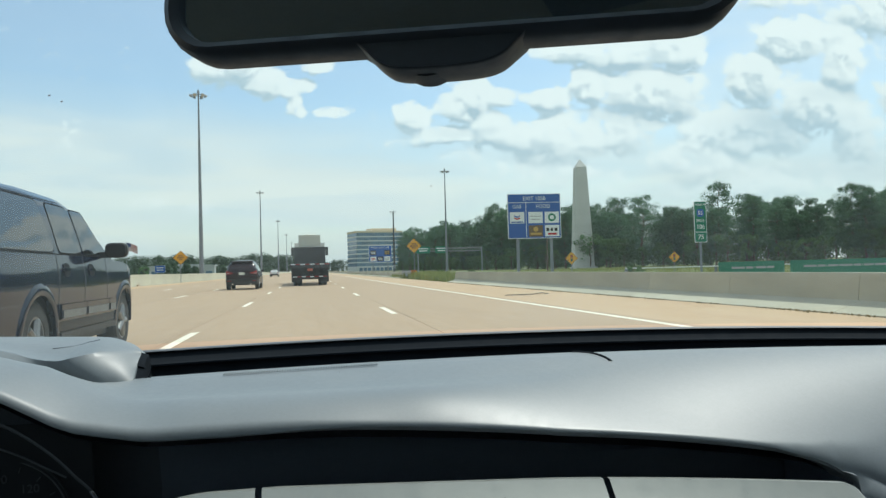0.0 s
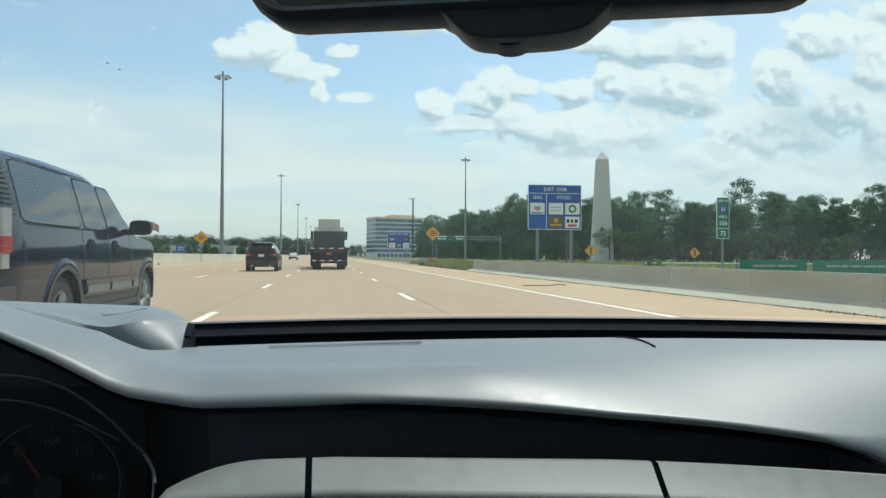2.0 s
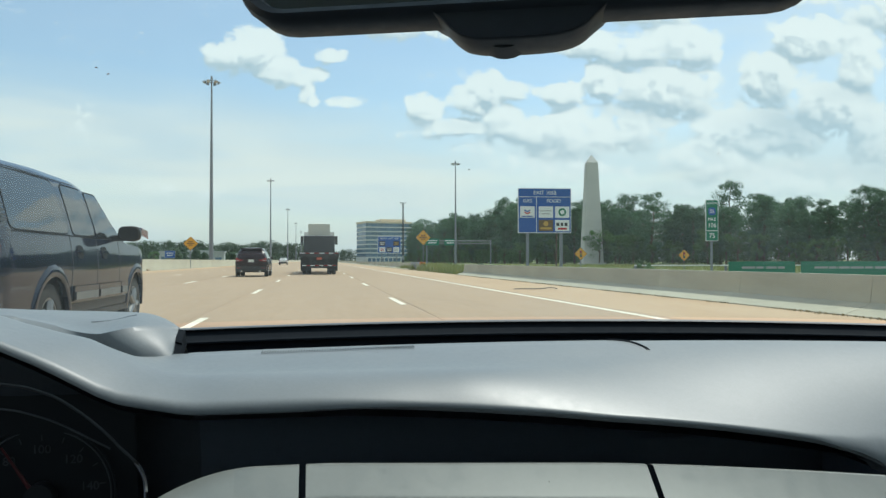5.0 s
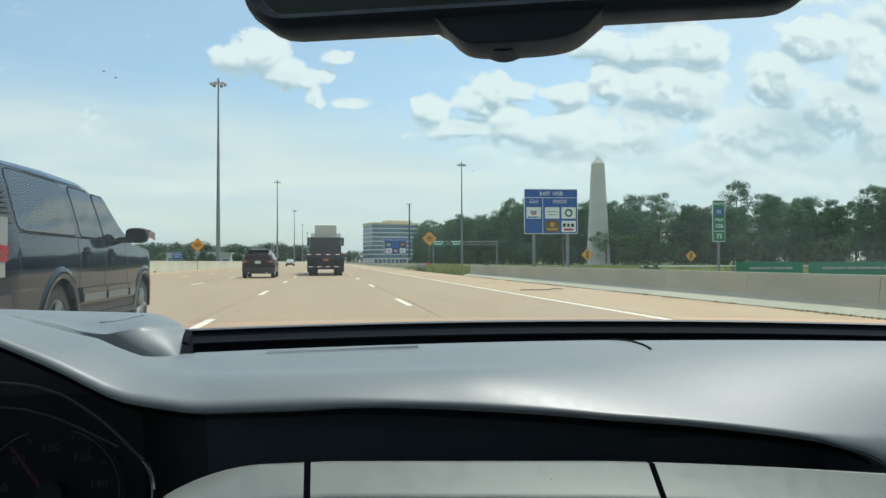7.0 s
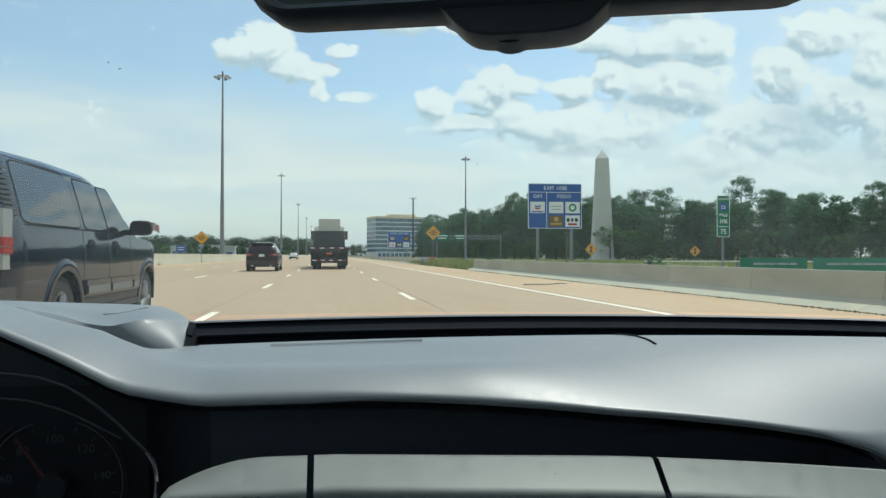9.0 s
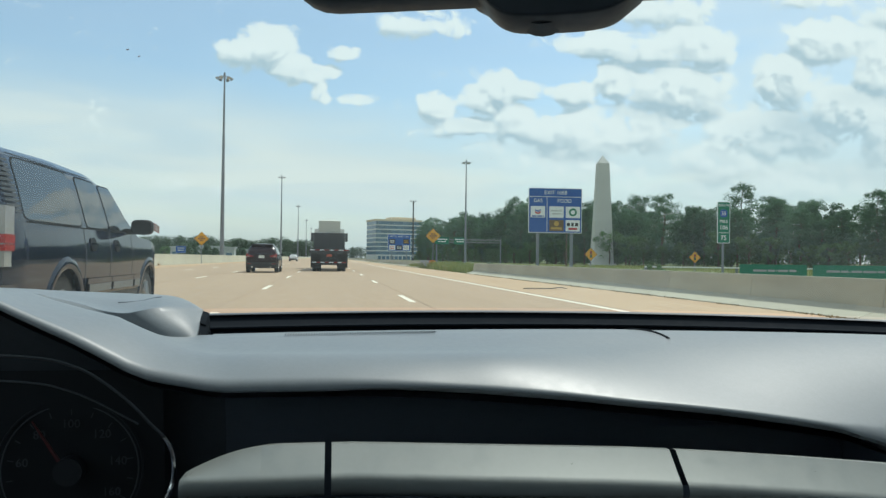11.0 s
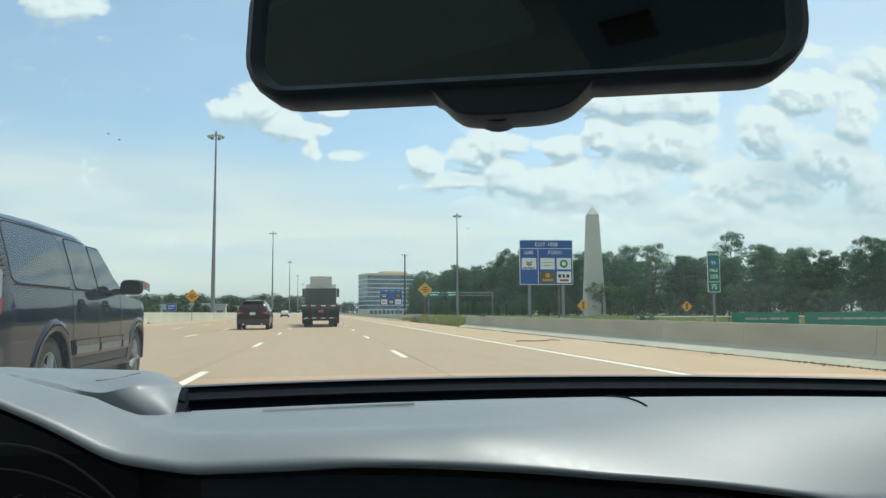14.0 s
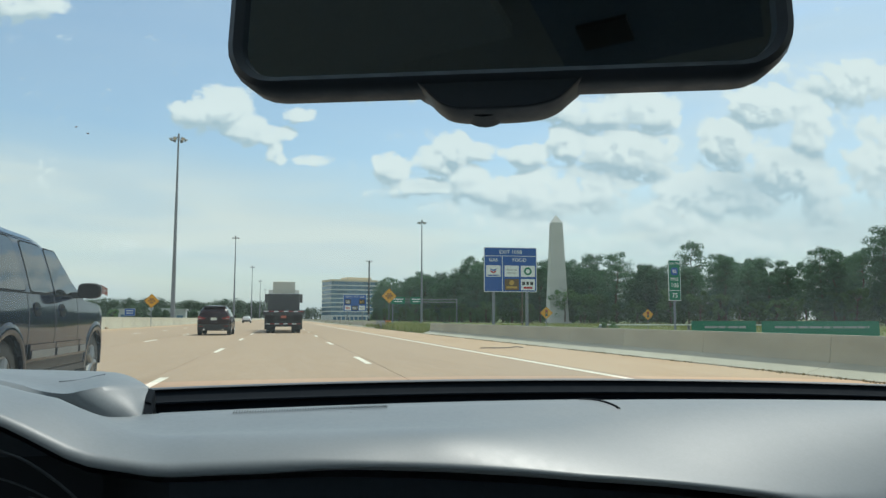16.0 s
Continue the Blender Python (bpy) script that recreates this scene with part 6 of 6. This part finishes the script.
# hood over the instruments: a flat top, a bright crease, a front face that swells towards its slanted end
hood_foot = spline([(-0.62, 0.748, 0.892), (-0.45, 0.742, 0.891), (-0.302, 0.733, 0.8890), (-0.271, 0.731, 0.8862), (-0.245, 0.731, 0.8805), (-0.219, 0.735, 0.8725), (-0.198, 0.740, 0.8640), (-0.175, 0.741, 0.8540), (-0.159, 0.744, 0.8515), (-0.1455, 0.750, 0.8560), (-0.1450, 0.774, 0.8700)], 60)
hood_crease = spline([(-0.62, 0.765, 0.908), (-0.46, 0.758, 0.9058), (-0.304, 0.750, 0.9003), (-0.275, 0.750, 0.8960), (-0.2486, 0.745, 0.8904), (-0.2273, 0.740, 0.8844), (-0.206, 0.734, 0.8822), (-0.193, 0.738, 0.8842), (-0.179, 0.750, 0.8862), (-0.162, 0.772, 0.8838), (-0.1458, 0.797, 0.8785)], 60)
hood_top = spline([(-0.62, 0.88, 0.900), (-0.49, 0.880, 0.8992), (-0.356, 0.880, 0.8980), (-0.32, 0.880, 0.8965), (-0.287, 0.880, 0.8952), (-0.25, 0.875, 0.8942), (-0.214, 0.870, 0.8931), (-0.200, 0.868, 0.8925), (-0.185, 0.860, 0.8912), (-0.1663, 0.838, 0.8872), (-0.1462, 0.803, 0.8789)], 60)
rows = []
for k, (a, b, c) in enumerate(zip(hood_foot, hood_crease, hood_top)):
    swell = smooth01(0.5, 0.82, k / 60)
    row = [a + Vector((0.0, 0.02, -0.016)), a + Vector((0.0, 0.003, -0.002))]
    for q in range(9):
        t = q / 9
        row.append(a.lerp(b, t) + math.sin(math.pi * t) * Vector((0.0, -0.0022, 0.0)) * (0.3 + swell))
    for q in range(11):
        t = q / 10
        row.append(b.lerp(c, t) + Vector((0.0, 0.0, (0.0016 + 0.0012 * swell) * math.sin(math.pi * t) - 0.0022 * (1 - swell) * math.sin(math.pi * min(t * 2.2, 1.0)))))
    row += [c + Vector((0.002, 0.018, -0.004)), c + Vector((0.004, 0.030, -0.030))]
    rows.append(row)
bm = skin(rows)
bmesh.ops.recalc_face_normals(bm, faces=bm.faces)
hood = part("instrument_hood", bm, M["dash"], own, "pale grey instrument hood with a creased front")
end = [rows[-1][k] for k in range(1, 11)]
end = [rows[k][1] for k in range(55, 60)] + end + [rows[-1][20]]
part("hood_side", skin([[p, p + Vector((0.0045, 0.010, -0.003)), p + Vector((0.002, 0.035, -0.02))] for p in end]), M["cowl"], hood, "dark side of the hood")
part("hood_seam", sweep([rows[k][15].lerp(rows[k][18], (k - 32) / 12) + Vector((0, 0, 0.0002)) for k in range(32, 45)], 0.0007, 6), M["dash_black"], hood)

# dark recess under the pad, and the instrument opening with hood shade in its colour
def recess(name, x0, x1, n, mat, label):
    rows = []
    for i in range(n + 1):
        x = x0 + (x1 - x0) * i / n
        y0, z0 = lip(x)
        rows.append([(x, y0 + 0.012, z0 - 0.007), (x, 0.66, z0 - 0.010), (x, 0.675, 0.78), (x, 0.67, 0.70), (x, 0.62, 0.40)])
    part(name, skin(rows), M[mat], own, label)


recess("instrument_surround", -0.62, -0.105, 30, "recess_shaded", "recess round the instruments, darkened in colour for hood shade")
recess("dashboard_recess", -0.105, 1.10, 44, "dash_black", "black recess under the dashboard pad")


def trim_top(x):
    """upper edge of the silver strip: y, z"""
    z = 0.7965 - 0.025 * max(x, 0) - 0.085 * max(x - 0.2, 0) ** 1.5
    z -= 0.0 if x > -0.05 else 1.9 * (-0.05 - x) ** 2 * 2.0
    return 0.580 - 0.07 * max(x, 0), z


def trim(name, x0, x1):
    rows = []
    n = 60
    for i in range(n + 1):
        x = x0 + (x1 - x0) * i / n
        y, z = trim_top(x)
        tall = min((x + 0.128) / 0.02, 1.0) if x < -0.1 else 1.0
        tall = max(tall, 0.05)
        zb = 0.777 - 0.035 * max(x, 0) - 0.07 * max(x - 0.2, 0) ** 1.5
        zl = min(zb, z - 0.002)
        z -= 0.013 * (1 - math.sqrt(max(1 - (max(x - 0.446, 0.0) / 0.018) ** 2, 0.0)))
        zl = min(zl, z - 0.002)
        rows.append([(x, y + 0.012, z - 0.004), (x, y + 0.003, z - 0.001), (x, y - 0.002, z - 0.001), (x, y - 0.0215, zl + 0.0022), (x, y - 0.0240, zl + 0.0004), (x, y - 0.0256, zl - 0.0022), (x, y - 0.0263, zl - 0.0065), (x, y - 0.0250, zl - 0.011), (x, y - 0.021, zl - 0.0145), (x, y - 0.010, zl - 0.016)])
    bm = skin(rows)
    bmesh.ops.recalc_face_normals(bm, faces=bm.faces)
    return part(name, bm, M["silver"], own, "satin silver trim strip")


trim("trim_strip", -0.122, -0.0205)
trim("trim_strip", -0.0155, 0.2470)
trim("trim_strip", 0.2520, 0.464)
for x, f, r in ((0.075, 0.45, 0.0012), (0.165, 0.5, 0.0016), (-0.06, 0.6, 0.001), (0.36, 0.4, 0.0011), (0.02, 0.7, 0.0008)):
    y, z = trim_top(x)
    part("dust_speck", tube((x, y - 0.024 * f, z - 0.0022 - 0.0205 * f), (x + r, y - 0.024 * f - 0.0006, z - 0.0012 - 0.0205 * f), r, r * 0.6, 7), M["dust"], own)
# vents below the strip
for x0, x1 in ((-0.115, -0.022), (-0.012, 0.115), (0.12, 0.243), (0.258, 0.40)):
    v = part("air_vent", box(x0, x1, 0.548, 0.60, 0.690, 0.748), M["dash_black"], own, bevel=0.006)
    for k in range(4):
        part("vane", box(x0 + 0.008, x1 - 0.008, 0.536, 0.556, 0.698 + 0.012 * k, 0.701 + 0.012 * k), M["black_plastic"], v, smooth=False)
part("lower_dashboard", box(-0.62, 1.0, 0.625, 0.80, 0.30, 0.688), M["dash_black"], own, bevel=0.03)

# instruments
gx, gy_, gz = -0.2205, 0.652, 0.7645
face = part("instrument_face", skin([[(gx - 0.36 + 0.430 * i / 10, gy_ + 0.012 - 0.03 * j / 6, gz - 0.09 + 0.17 * j / 6) for i in range(11)] for j in range(7)]), M["gauge"], own)
for r, mat, rad in ((0.0518, "rim_edge", 0.0006), (0.0555, "gauge", 0.0012)):
    bm = skin([[(gx + (r + rad * math.cos(b)) * math.cos(a), gy_ - 0.012 + rad * math.sin(b), gz + (r + rad * math.cos(b)) * math.sin(a)) for b in (2 * math.pi * q / 6 for q in range(6))] for a in (2 * math.pi * k / 48 for k in range(49))], True)
    bmesh.ops.remove_doubles(bm, verts=bm.verts, dist=1e-6)
    part("gauge_ring", bm, M[mat], face)
for k, n in enumerate((60, 80, 100, 120, 140, 160)):
    a = radians(170 - 40 * k)
    lettering(str(n), 0.0095, M["gauge_mark"], face, (gx + 0.0365 * math.cos(a), gy_ - 0.013, gz + 0.0365 * math.sin(a)), "dial_number", 0.0003)
for k in range(13):
    a = radians(210 - 20 * k)
    c, s = math.cos(a), math.sin(a)
    part("dial_mark", tube((gx + 0.0435 * c, gy_ - 0.012, gz + 0.0435 * s), (gx + 0.0480 * c, gy_ - 0.012, gz + 0.0480 * s), 0.0005, n=4), M["gauge_mark"], face)
part("needle", tube((gx + 0.004, gy_ - 0.016, gz - 0.010), (gx - 0.028, gy_ - 0.016, gz + 0.040), 0.0022, 0.0008, 6), M["gauge_red"], face, "red needle")
part("needle_hub", tube((gx, gy_ - 0.02, gz), (gx, gy_ - 0.008, gz), 0.011, n=16), M["gauge"], face)
bez = spline([(-0.33, 0.60, 0.864), (-0.2387, 0.60, 0.8593), (-0.2059, 0.60, 0.8517), (-0.1859, 0.60, 0.8403), (-0.1658, 0.60, 0.8237), (-0.152, 0.60, 0.8089), (-0.1405, 0.60, 0.7968), (-0.1352, 0.60, 0.7837), (-0.1350, 0.598, 0.765), (-0.142, 0.595, 0.748), (-0.16, 0.59, 0.72)], 60)
part("instrument_bezel", sweep(bez, 0.0011), M["bezel"], own, "black instrument bezel")
part("bezel_trim", sweep([p + Vector((0.0012, -0.002, 0)) for p in bez[35:]], 0.0020), M["chrome"], own, "thin chrome edge")
edge = spline([(-0.33, 0.625, 0.842), (-0.2487, 0.625, 0.8367), (-0.2212, 0.625, 0.8307), (-0.2005, 0.625, 0.8223), (-0.1796, 0.625, 0.8107), (-0.1660, 0.625, 0.8030)], 40)
part("cluster_edge", sweep(edge, 0.0008), M["rim_edge"], own, "thin grey edge of the instrument cluster")

# steering wheel
rim = []
for k in range(49):
    a = 2 * math.pi * k / 48
    c = Vector((-0.395, 0.36, 0.665)) + 0.182 * (math.cos(a) * Vector((1, 0, 0)) + math.sin(a) * Vector((0, 0.34, 0.94)))
    rad = (c - Vector((-0.395, 0.36, 0.665))).normalized()
    ax = Vector((0, -0.94, 0.34))
    rim.append([c + 0.016 * (math.cos(b) * rad + math.sin(b) * ax) for b in (2 * math.pi * i / 10 for i in range(10))])
sw = part("steering_wheel", skin(rim, True), M["seat"], own)
part("wheel_hub", tube((-0.395, 0.36, 0.665), (-0.395, 0.39, 0.652), 0.07, 0.06, 20), M["dash_black"], sw)
for a in (0, 180, 270):
    part("wheel_spoke", tube((-0.395, 0.37, 0.66), (-0.395 + 0.17 * math.cos(radians(a)), 0.36 + 0.17 * math.sin(radians(a)) * 0.34, 0.665 + 0.17 * math.sin(radians(a)) * 0.94), 0.018, 0.014, 8), M["dash_black"], sw)

# dust specks on the pad
rs = random.Random(9)
for x, y, r in ((0.078, 0.654, 0.0022), (0.075, 0.545, 0.0026), (0.115, 0.552, 0.0016), (0.02, 0.585, 0.0012), (0.30, 0.54, 0.002), (0.24, 0.60, 0.0013), (0.19, 0.53, 0.0015), (0.05, 0.70, 0.001), (0.36, 0.62, 0.0014)):
    y, r = 0.60 + (y - 0.5) * 0.62 + 0.012, r * 0.85
    z = pad_height(x, y)
    n = 7
    bm = bmesh.new()
    c = bm.verts.new((x, y, z + 0.0008))
    ring = [bm.verts.new((x + r * rs.uniform(0.6, 1.2) * math.cos(6.283 * k / n), y + r * 1.3 * rs.uniform(0.6, 1.2) * math.sin(6.283 * k / n), z + 0.0004)) for k in range(n)]
    for k in range(n):
        bm.faces.new((c, ring[k], ring[(k + 1) % n]))
    part("dust_speck", bm, M["dust"], own)

# rear-view mirror: leans towards the driver's side
mirror = new("rear_view_mirror")
mirror.parent = own
mirror.matrix_basis = pose(0.091, 0.360, 1.109, -7, 0, -18.5)
MW, MH = 0.146, 0.0415


def rounded(w, h, r, n=6, sag=0.0):
    out = []
    for cx, cz, a0 in ((w - r, h - r, 0), (-w + r, h - r, 90), (-w + r, -h + r, 180), (w - r, -h + r, 270)):
        out += [(cx + r * math.cos(radians(a0 + 90 * d / n)), cz + r * math.sin(radians(a0 + 90 * d / n)) - 0.0) for d in range(n + 1)]
    return out


rows = [[(x, y, z) for x, z in rounded(MW * a, MH * b, r)] for a, b, r, y in ((0.925, 0.80, 0.018, 0.0), (0.935, 0.82, 0.019, -0.004), (0.965, 0.90, 0.022, -0.0065), (0.99, 0.97, 0.026, -0.004), (1.0, 1.0, 0.028, 0.002), (0.99, 0.98, 0.028, 0.016), (0.85, 0.80, 0.03, 0.032), (0.5, 0.5, 0.015, 0.040))]
part("mirror_case", skin(rows, True), M["mirror_case"], mirror)
bm = bmesh.new()
bm.faces.new([bm.verts.new((x, 0.0, z)) for x, z in rounded(MW * 0.928, MH * 0.805, 0.018)])
bmesh.ops.recalc_face_normals(bm, faces=bm.faces)
part("mirror_glass", bm, M["mirror"], mirror, "dark rear-view mirror glass", smooth=False)
# the housing's chin with the light sensor
under = [(p.x, p.y) for p in spline([(-0.046, -MH + 0.004, 0), (-0.039, -MH - 0.001, 0), (-0.033, -MH - 0.0075, 0), (-0.026, -MH - 0.0120, 0), (-0.014, -MH - 0.0136, 0), (0.010, -MH - 0.0134, 0), (0.023, -MH - 0.0118, 0), (0.031, -MH - 0.0085, 0), (0.037, -MH - 0.0030, 0), (0.044, -MH + 0.004, 0)], 36)]
rows = []
for y, s in ((-0.0035, 0.955), (-0.0046, 0.975), (-0.0042, 0.99), (-0.002, 1.0), (0.012, 0.98), (0.022, 0.92), (0.030, 0.80)):
    rows.append([(x * (0.7 + 0.3 * s), y, -MH + 0.012 + (z + MH - 0.012) * s) for x, z in under])
part("mirror_chin", skin(rows), M["mirror_case"], mirror)
bm = bmesh.new()
bm.faces.new([bm.verts.new(p) for p in rows[0]] + [bm.verts.new((0.036, -0.0035, -MH + 0.0068)), bm.verts.new((-0.036, -0.0035, -MH + 0.0068))])
part("chin_face", bm, M["mirror_case"], mirror)
part("light_sensor", tube((-0.008, 0.005, -MH + 0.0010), (-0.008, 0.020, -MH + 0.0010), 0.0155, n=24), M["mirror_case"], mirror)
part("mirror_stalk", tube((0.0, 0.035, 0.0), (0.03, 0.10, 0.05), 0.014, 0.02, 12), M["mirror_case"], mirror)

# windscreen, roof, doors, seats
FOOT, HEAD = (1.13, 0.862), (0.24, 1.315)


def screen(x, t):
    d = (x - CX) ** 2
    return (x * 1.0 if t < 2 else x, FOOT[0] + (HEAD[0] - FOOT[0]) * t - 0.06 * d * (1 - 0.3 * t), FOOT[1] + (HEAD[1] - FOOT[1]) * t + 0.05 * math.sin(math.pi * t) - 0.02 * d)


glass = part("windscreen", skin([[screen(CX - 0.96 + 0.32 * t + (1.92 - 0.64 * t) * i / 20, t) for i in range(21)] for t in (j / 12 for j in range(13))]), M["windscreen"], own, "clear raked windscreen with a few dried insects")
glass.visible_shadow = False
for u, t in ((-0.20, 0.47), (-0.192, 0.462), (0.44, 0.37), (0.16, 0.33), (0.30, 0.20)):
    p = Vector(screen(u, t)) + Vector((0, -0.003, -0.004))
    part("insect_speck", tube(p, p + Vector((0.0015, 0.001, 0.0006)), 0.0006, 0.0004, 6), M["speck"], glass)
rows = [[(CX - 0.70 + 1.40 * i / 12, y, z - 0.06 * abs(2 * i / 12 - 1) ** 3) for i in range(13)] for y, z in ((0.26, 1.305), (0.10, 1.355), (-0.4, 1.385), (-1.0, 1.37), (-1.5, 1.30))]
own_side = shell_fn([(0, 0.78), (0.15, 0.88), (0.6, 0.90), (1.2, 0.85), (3.4, 0.83), (3.9, 0.80), (4.6, 0.68), (4.85, 0.55), (4.95, 0.42)], 0.24, (1.2, 4.2), 0.38, 0.94, 0.80, 0.96, 4.95)
part("roof_lining", skin(rows), M["headliner"], own, "grey roof lining")
part("roof", skin([[(x * 1.0, y, z + 0.03) for x, y, z in r] for r in rows]), M["paint_own"], own)
con = part("overhead_console", box(CX - 0.10, CX + 0.10, -0.05, 0.17, 1.325, 1.345), M["dash_black"], own, bevel=0.008)
part("reading_light", box(CX - 0.07, CX - 0.02, 0.0, 0.04, 1.320, 1.326), M["black_plastic"], con, smooth=False)
for s in (-1, 1):
    part("sun_visor", box(CX + s * 0.33 - 0.20, CX + s * 0.33 + 0.20, 0.06, 0.22, 1.315, 1.33), M["headliner"], own, bevel=0.006)
    part("a_pillar", tube((CX + s * 0.99, 1.05, 0.85), (CX + s * 0.67, 0.24, 1.30), 0.035, 0.03, 8), M["dash_black"], own)
    part("b_pillar", box(CX + s * 0.80 - 0.03, CX + s * 0.80 + 0.03, -0.45, -0.33, 0.3, 1.34), M["headliner"], own, bevel=0.01)
    part("c_pillar", tube((CX + s * 0.80, -1.75, 0.95), (CX + s * 0.58, -1.25, 1.33), 0.07, 0.05, 8), M["headliner"], own)
    part("door_panel", box(CX + s * 0.92 - 0.035, CX + s * 0.92 + 0.035, -1.6, 0.55, 0.22, 0.83), M["dash_black"], own, bevel=0.02)
    rows = []
    for k in range(91):
        yy = 4.95 * k / 90
        a, b = own_side[1](yy), own_side[0](yy)
        rows.append([(CX + s * own_side[2](yy, a + (b - a) * q / 10), yy - 2.75, a + (b - a) * q / 10) for q in range(11)])
    part("body_side", skin(rows), M["paint_own"], own)
    pane = part("side_window", skin([[(CX + s * (0.90 - 0.17 * t), -1.55 + 0.35 * t + (2.0 - 0.55 * t) * q / 6, 0.84 + 0.46 * t) for q in range(7)] for t in (0.0, 0.5, 1.0)]), M["windscreen"], own)
    pane.visible_shadow = False
    sx = CX + s * 0.37
    seat_ = part("front_seat", box(sx - 0.24, sx + 0.24, -0.55, -0.02, 0.30, 0.48), M["seat"], own, bevel=0.06)
    bk = skin([[(sx - 0.23 + 0.46 * i / 6, -0.56 - 0.16 * t - 0.05 * math.sin(math.pi * i / 6) + 0.0, 0.42 + 0.58 * t) for i in range(7)] for t in (j / 6 for j in range(7))])
    bmesh.ops.solidify(bk, geom=bk.faces[:], thickness=0.10)
    part("seat_back", bk, M["seat"], seat_)
    part("head_rest", box(sx - 0.13, sx + 0.13, -0.80, -0.70, 1.02, 1.20), M["seat"], seat_, bevel=0.04)
part("centre_console", box(CX - 0.10, CX + 0.10, -0.5, 0.56, 0.30, 0.58), M["dash_black"], own, bevel=0.03)
part("rear_seat", box(CX - 0.62, CX + 0.62, -1.5, -1.0, 0.30, 0.52), M["seat"], own, bevel=0.05)
part("rear_seat_back", box(CX - 0.62, CX + 0.62, -1.66, -1.50, 0.45, 0.98), M["seat"], own, bevel=0.05)
part("parcel_shelf", box(CX - 0.62, CX + 0.62, -2.2, -1.62, 0.90, 0.94), M["headliner"], own, bevel=0.01)
part("floor_pan", box(CX - 0.90, CX + 0.90, -1.7, 1.0, 0.20, 0.26), M["carpet"], own, smooth=False)
part("bulkhead", box(CX - 0.90, CX + 0.90, 0.98, 1.04, 0.22, 0.82), M["dash_black"], own, smooth=False)
def across(ya, yb, n, drop=0.0):
    """a body panel from side to side, between two places along the car"""
    rows = []
    for k in range(n + 1):
        yy = ya + (yb - ya) * k / n
        zt = own_side[0](yy)
        w = own_side[2](yy, zt)
        rows.append([(CX + w * (2 * i / 12 - 1), yy - 2.75, zt + drop * (1 - (2 * i / 12 - 1) ** 4)) for i in range(13)])
    return skin(rows)


part("bonnet", across(3.86, 4.95, 16, 0.012), M["paint_own"], own, "grey bonnet")
part("boot_lid", across(0.0, 0.62, 10, 0.025), M["paint_own"], own)
for name, yy in (("tail_panel", 0.0), ("front_panel", 4.95)):
    zt = own_side[0](yy)
    rows = []
    for q in range(7):
        z = 0.24 + (zt - 0.24) * q / 6
        rows.append([(CX + own_side[2](yy, z) * (2 * i / 12 - 1), yy - 2.75 + (-1 if yy < 1 else 1) * 0.05 * (1 - (2 * i / 12 - 1) ** 2) * math.sin(math.pi * q / 6), z) for i in range(13)])
    part(name, skin(rows), M["paint_own"], own)
for s in (-1, 1):
    part("quarter_panel", skin([[(CX + s * (0.90 - 0.17 * t), -1.55 + 0.35 * t, 0.84 + 0.46 * t), (CX + s * (0.905 - 0.24 * t), -1.9 + 0.52 * t, 0.87 + 0.44 * t), (CX + s * (0.84 - 0.22 * t), -2.17 + 0.65 * t, 0.895 + 0.395 * t), (CX + s * 0.62, -2.18 + 0.66 * t, 0.93 + 0.36 * t)] for t in (k / 8 for k in range(9))]), M["paint_own"], own)
    part("tail_light", box(CX + s * 0.72 - 0.12, CX + s * 0.72 + 0.12, -2.80, -2.70, 0.58, 0.70), M["lens_red"], own, "red tail light", bevel=0.02)
    part("head_light", box(CX + s * 0.66 - 0.13, CX + s * 0.66 + 0.13, 2.10, 2.23, 0.36, 0.46), M["lens_clear"], own, "clear head light", bevel=0.02)
rear_pane = part("rear_window", skin([[(CX - 0.62 + 1.24 * q / 6, -1.52 - 0.66 * t, 1.29 - 0.36 * t) for q in range(7)] for t in (0.0, 0.5, 1.0)]), M["windscreen"], own)
rear_pane.visible_shadow = False
part("boot_floor", box(CX - 0.80, CX + 0.80, -2.70, -1.7, 0.28, 0.34), M["carpet"], own, smooth=False)
for s in (-1, 1):
    for yy in (1.45, -1.55):
        wheel(own, CX + s * 0.82, yy, 0.33, s, 0.22)
